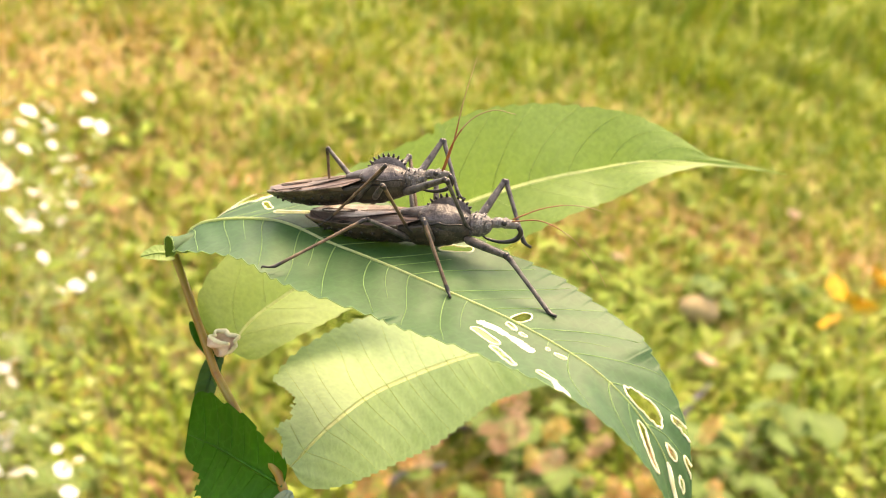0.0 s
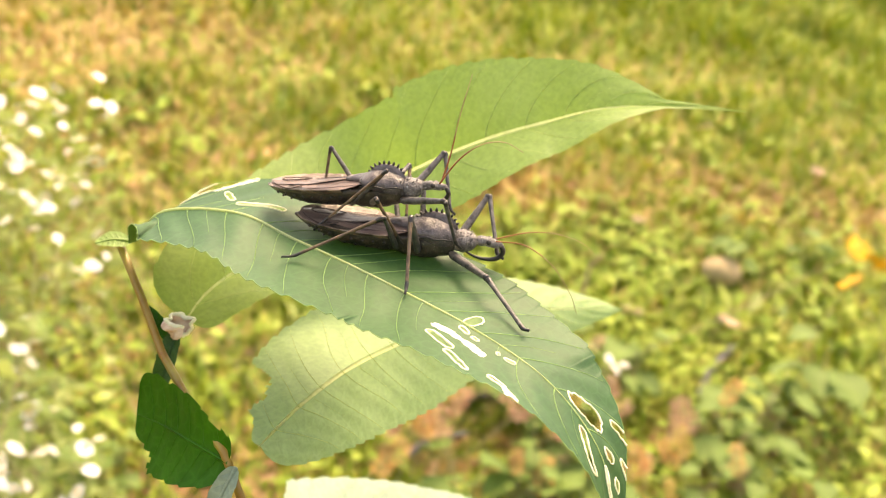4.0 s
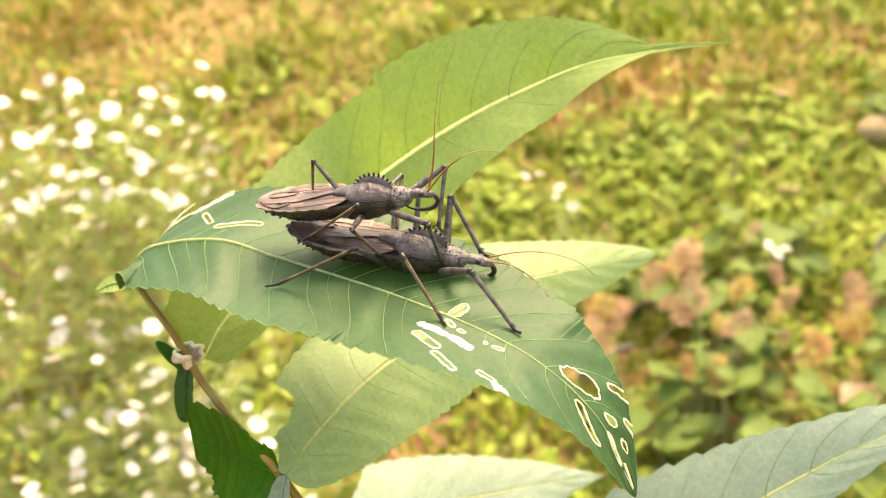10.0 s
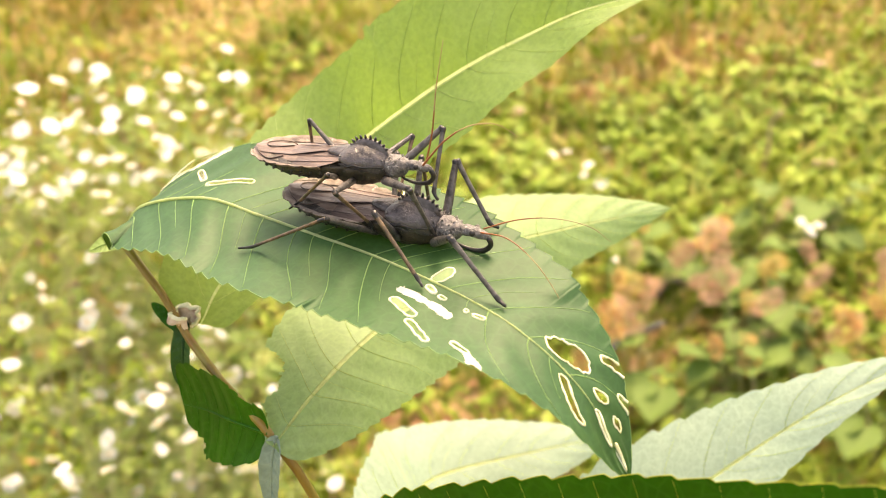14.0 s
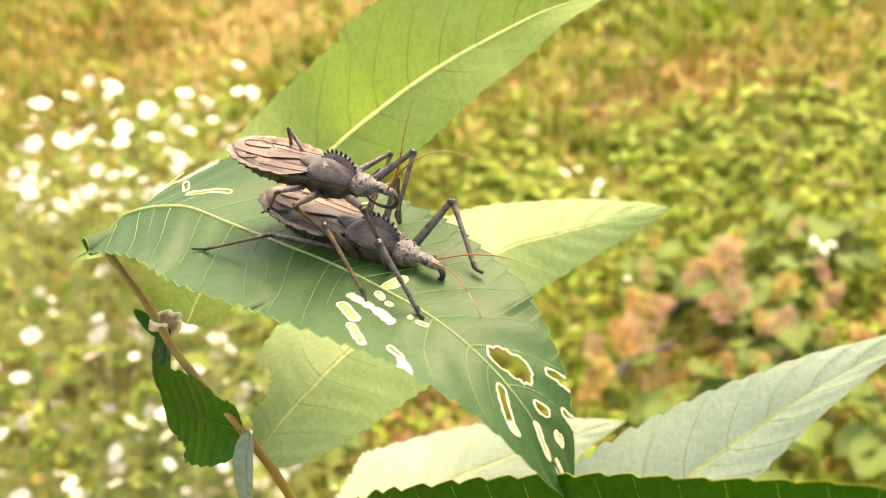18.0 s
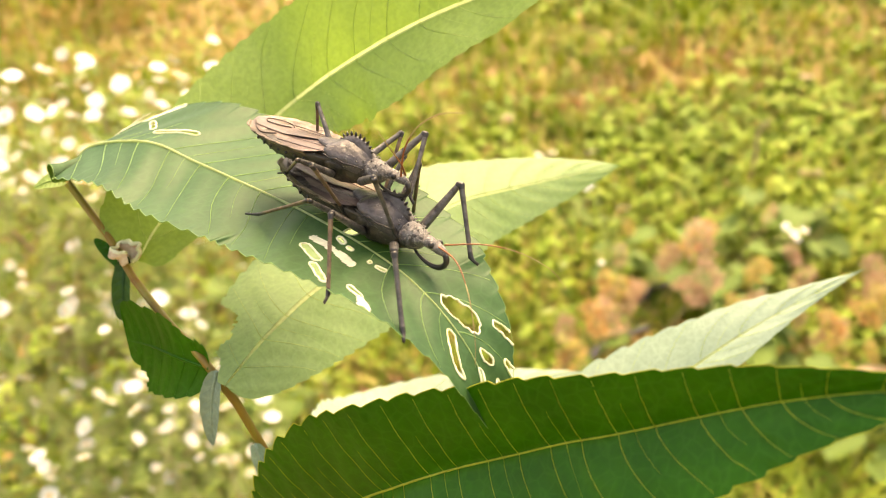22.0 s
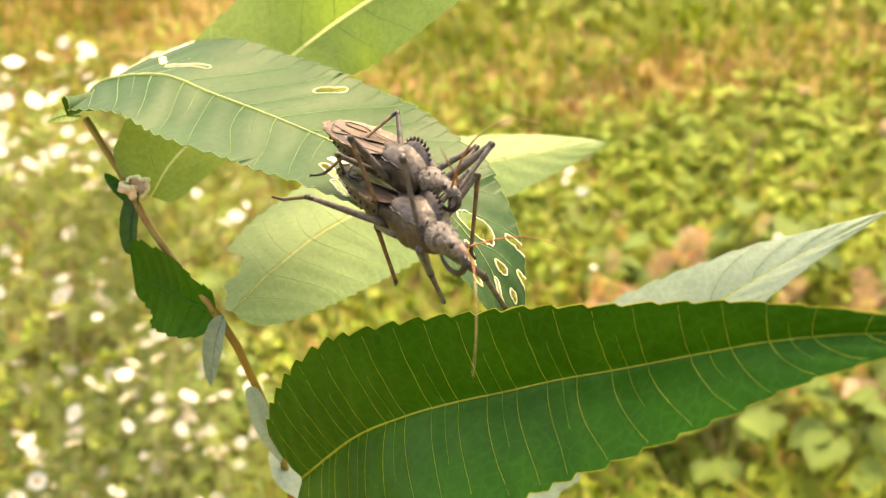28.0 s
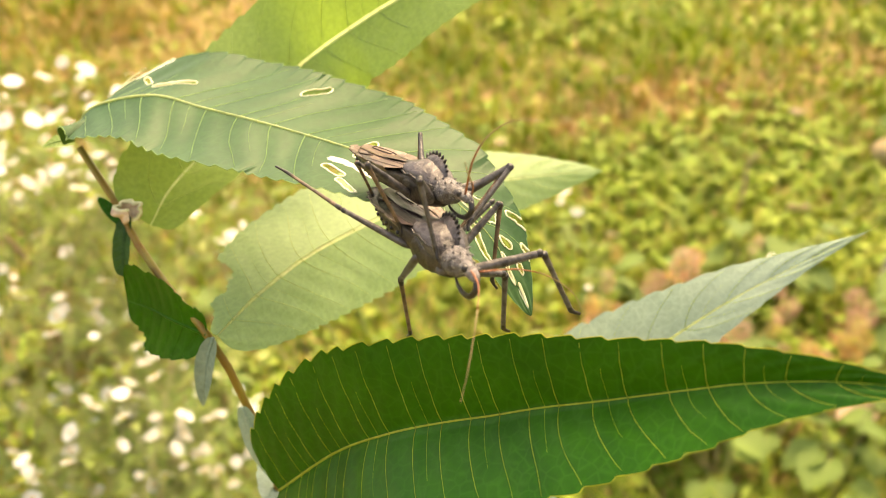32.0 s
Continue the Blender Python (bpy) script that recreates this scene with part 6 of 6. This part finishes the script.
# how the stem and the leaves on it hang and turn on their bases: seconds, degrees round x, y and z, millimetres along them
HANG = {
    "stem": [(0, -1.08, 3.11, -4.57, -0.23, 0.01, -0.08), (2, -1.46, 2.78, -4.88, 0.18, -0.09, -0.4), (6, 1.28, 2.32, -1.04, -0.06, -0.05, -0.06), (9, 0.07, -0.34, -1.44, -0.05, 0.02, 0.04), (13, -0.24, -0.91, -0.27, -0.16, -0.09, -0.11), (19, -3.94, -3.67, -1.66, -0.12, -0.05, -0.15), (22, 3.9, 0.25, 1.81, -0.13, -0.21, -0.3), (23, 6.68, 2.7, 1.97, 0.49, -0.67, -0.88), (24, 7.18, 3.47, 1.5, 0.49, -0.69, -1.1), (26, 6.21, 4.16, 2.36, 0.57, -0.55, -0.76), (30, 8.73, 3.9, 2.27, 0.36, -0.26, -0.76), (32, 7.32, 3.17, 2.51, 0.82, -0.72, -1.13)],
    "B": [(0, -3.71, 3.02, 3.9, -0.52, 0.14, -0.03), (2, -9.72, 1.19, 2.31, -0, 0.27, -0.07), (6, 0.02, 0.09, 0.18, -0.25, 0.12, 0.3), (9, -0.83, 0.79, 1.79, -0.25, 0.06, 0.26), (13, -1.7, 1.89, 7.18, 0.25, -0.09, -0.29), (19, 0.9, 0.22, 9.55, 1.13, -0.16, -0.92), (22, 7.07, 3.08, 2.91, -0.45, -0.4, -0.1), (23, 9.95, 1.18, 7.16, 1.47, -0.15, -1.22), (26, 9.07, 1.38, 6.73, 1.35, -0.19, -1.2), (30, 5.53, 2.53, 2.22, -0.07, -0.02, 0.1), (32, 8.17, -0.2, 5.38, 1.77, -0.09, -1.39)],
    "D": [(0, -1.93, 6.69, 3.47, -4.38, 1.53, 1.95), (2, -2.93, -0.87, 0.42, -3.63, 1.43, 2.11), (6, -1.01, 0.39, -0.69, -2.06, 0.9, 1.4), (9, -1.04, 1.2, 0.88, -1.11, 0.44, 0.83), (13, 3.59, 5.4, 2.59, -0.62, -0.34, -0.06), (19, 1.42, -0.78, 0.73, 1.43, -0.53, -1.28), (22, -0.08, -1.2, 2.97, 2.67, -1.01, -2.94), (23, -2.76, -3.23, 0.38, 2.45, -0.98, -3.13), (24, -4.2, -2.87, 4.39, 2.92, -1.17, -3.92), (26, -2.96, -2.65, 1.23, 2.47, -1.03, -3.26), (30, -8.49, -5.06, 7.38, 2.78, -1.31, -4.07), (32, 1.96, 3.11, 2.56, 2.64, -0.91, -3.04)],
    "E": [(6, 2.28, 3.91, 2.62, -0.09, 0.06, 0.06), (9, 2.22, 8.25, 1.5, -0.06, 0.07, 0.06), (13, 1.24, 7.8, 3.39, -1.13, -0.25, 0.22), (19, -0.57, -4.75, 2.21, -0.39, 0.04, 0.14)],
    "F": [(9, 5.04, 4.63, -1.56, -0.96, 0.42, 0.08), (13, -7.34, 12.62, 11.01, -0.78, 0.41, -0.03), (19, -4.1, 5.9, 7.66, -0.59, 0.17, -0.17), (22, -9.71, 8.41, 10.62, -0.83, 0.25, -0.12), (23, -3.29, 3.11, 3.07, -0.39, -0, -0.27), (24, 0.2, 1.55, 1.65, -0.13, 0.11, 0.1), (26, -1.26, 2.06, 2.03, -0.22, 0.13, 0.05), (30, -5.87, 2.96, 3.9, -0.23, -0.04, -0.33), (32, -1.48, 2.08, 3.33, -0.36, 0.09, -0.07)],
    "G": [(19, -1.3, 1.07, -2.4, -0.04, 0.12, 0.17), (22, 3.14, -3.93, 0.77, -0.11, 0.46, -0.03), (23, 0.05, -0.44, -1.26, -0.12, -0.21, -0.4), (24, 0.38, -0.69, -0.73, -0.47, 0.24, -0.28), (26, -0.44, -0.46, -2.1, -0.22, 0.01, -0.28), (30, -2.73, 1.24, -8.21, 0.59, -0.13, -0.5), (32, -4.22, 5.12, -7.5, -0.04, 0.01, 0.35)],
}


# the walking bug spreads its feelers as it turns: seconds, degrees outwards to its left and to its right, degrees down
FEELERS = [(0.0, 0, 0, 0), (9.0, -4, -4, 4), (13.0, 0, 0, -2), (20.0, 6, 4, 0), (22.0, 20, 5, 4), (24.0, 60, -20, 6), (26.0, 70, -10, 0), (29.0, 75, 0, 6), (32.0, 75, 0, 10)]


# how the rider's feelers turn: seconds, degrees round x, y and z
UPPER_SWING = ([(0.0, 0, 4, 0), (13.0, 0, 8, 0), (17.5, 20, 20, 0), (19.0, 55, 15, -20), (22.0, 55, 10, -20), (32.0, 62, 5, -10)],
               [(0.0, 0, -12, 0), (6.0, 0, 18, 0), (13.0, 0, 22, 0), (17.5, 20, 20, 0), (19.0, 25, 0, 0), (22.0, 20, -12, 0), (26.0, 15, 0, 0), (32.0, 10, -10, 0)])


# where the knees point at some times
KNEES = {("hind", -1): [(0.0, (-0.3, 0.8, 0.8)), (19.0, (-0.2, 0.8, 0.6)), (25.0, (0.0, 1.0, 0.3)), (32.0, (0.0, 1.0, 0.3))]}
RIDER_KNEES = {("hind", -1): [(0.0, (0.35, 1.0, 0.45)), (32.0, (0.35, 1.0, 0.45))], ("hind", 1): [(0.0, (-0.8, 0.2, 1.0)), (32.0, (-0.8, 0.2, 1.0))]}


def motions():
    walk(plant, [(t, pose(x, y, z)) for t, x, y, z in SWAY])
    walk(leaf_a, [(t, turn_about(LEAF_BASE, w)) for t, *w in LEAF_TURN])
    hung = [(leaf_b, "B", blade_b.mid[0]), (leaf_d, "D", blade_d.mid[0]), (leaf_e, "E", blade_e.mid[0]), (leaf_f, "F", blade_f.mid[0]), (leaf_g, "G", blade_g.mid[0])]
    for part, key, base in hung + [(ob, "stem", LEAF_BASE) for ob in (stem, stump, strip, rolled)]:
        turns = HANG[key]
        turns = [(0.0, *turns[0][1:])] * (turns[0][0] > 0) + turns + [(32.0, *turns[-1][1:])] * (turns[-1][0] < 32)
        walk(part, [(t, Matrix.Translation(Vector((x, y, z)) * MM) @ turn_about(base, (a, b, c))) for t, a, b, c, x, y, z in turns])
    walk(lower_bug, [(t, body_pose(p, q)) for t, p, q in LOWER_BODY])
    walk(upper_bug, [(t, body_pose(p, q)) for t, p, q in UPPER_BODY])
    for side, feeler in zip((1, -1), lower_feelers):
        at = Vector((20.2, side * 0.6, 1.7)) * MM
        walk(feeler, [(t, pose(*at, 0, lift, side * (left if side > 0 else right))) for t, left, right, lift in FEELERS])
    # the rider holds its feelers upright, then lets them swing ahead and aside
    for side, feeler, swing in zip((1, -1), upper_feelers, UPPER_SWING):
        at = Vector((20.2, side * 0.6, 1.7)) * MM * 0.90
        rows = []
        for t, p, q in UPPER_BODY:
            a, b, c = [np.interp(t, [w[0] for w in swing], [w[k] for w in swing]) for k in (1, 2, 3)]
            rows.append((t, Matrix.Translation(at) @ Quaternion(q).to_matrix().to_4x4().inverted() @ pose(0, 0, 0, a, b, c)))
        walk(feeler, rows)
    steps = {("hind", -1): FOOT_HIND, ("middle", -1): FOOT_MIDDLE, ("front", -1): FOOT_FRONT, ("front", 1): FOOT_FAR,
             ("middle", 1): [(t, 6.0 + d, 10.5, -5.5) for t, d in FAR_STEPS], ("hind", 1): [(t, -13.0 - d, 11.0, -5.5) for t, d in FAR_STEPS]}
    for (kind, side), targets in steps.items():
        thigh, shin = leg_rows(kind, side, 1.0, targets, KNEES.get((kind, side)))
        walk(lower_legs[kind, side][0], thigh)
        walk(lower_legs[kind, side][1], shin)
    for (kind, side), hold in HOLDS.items():
        targets = []
        for (t, p, q), (_, p2, q2) in zip(LOWER_BODY, UPPER_BODY):
            spot = body_pose(p2, q2).inverted() @ body_pose(p, q) @ (Vector(hold) * MM)
            targets.append((t, *(spot / MM)))
        thigh, shin = leg_rows(kind, side, 0.90, targets, RIDER_KNEES.get((kind, side)))
        walk(upper_legs[kind, side][0], thigh)
        walk(upper_legs[kind, side][1], shin)


motions()
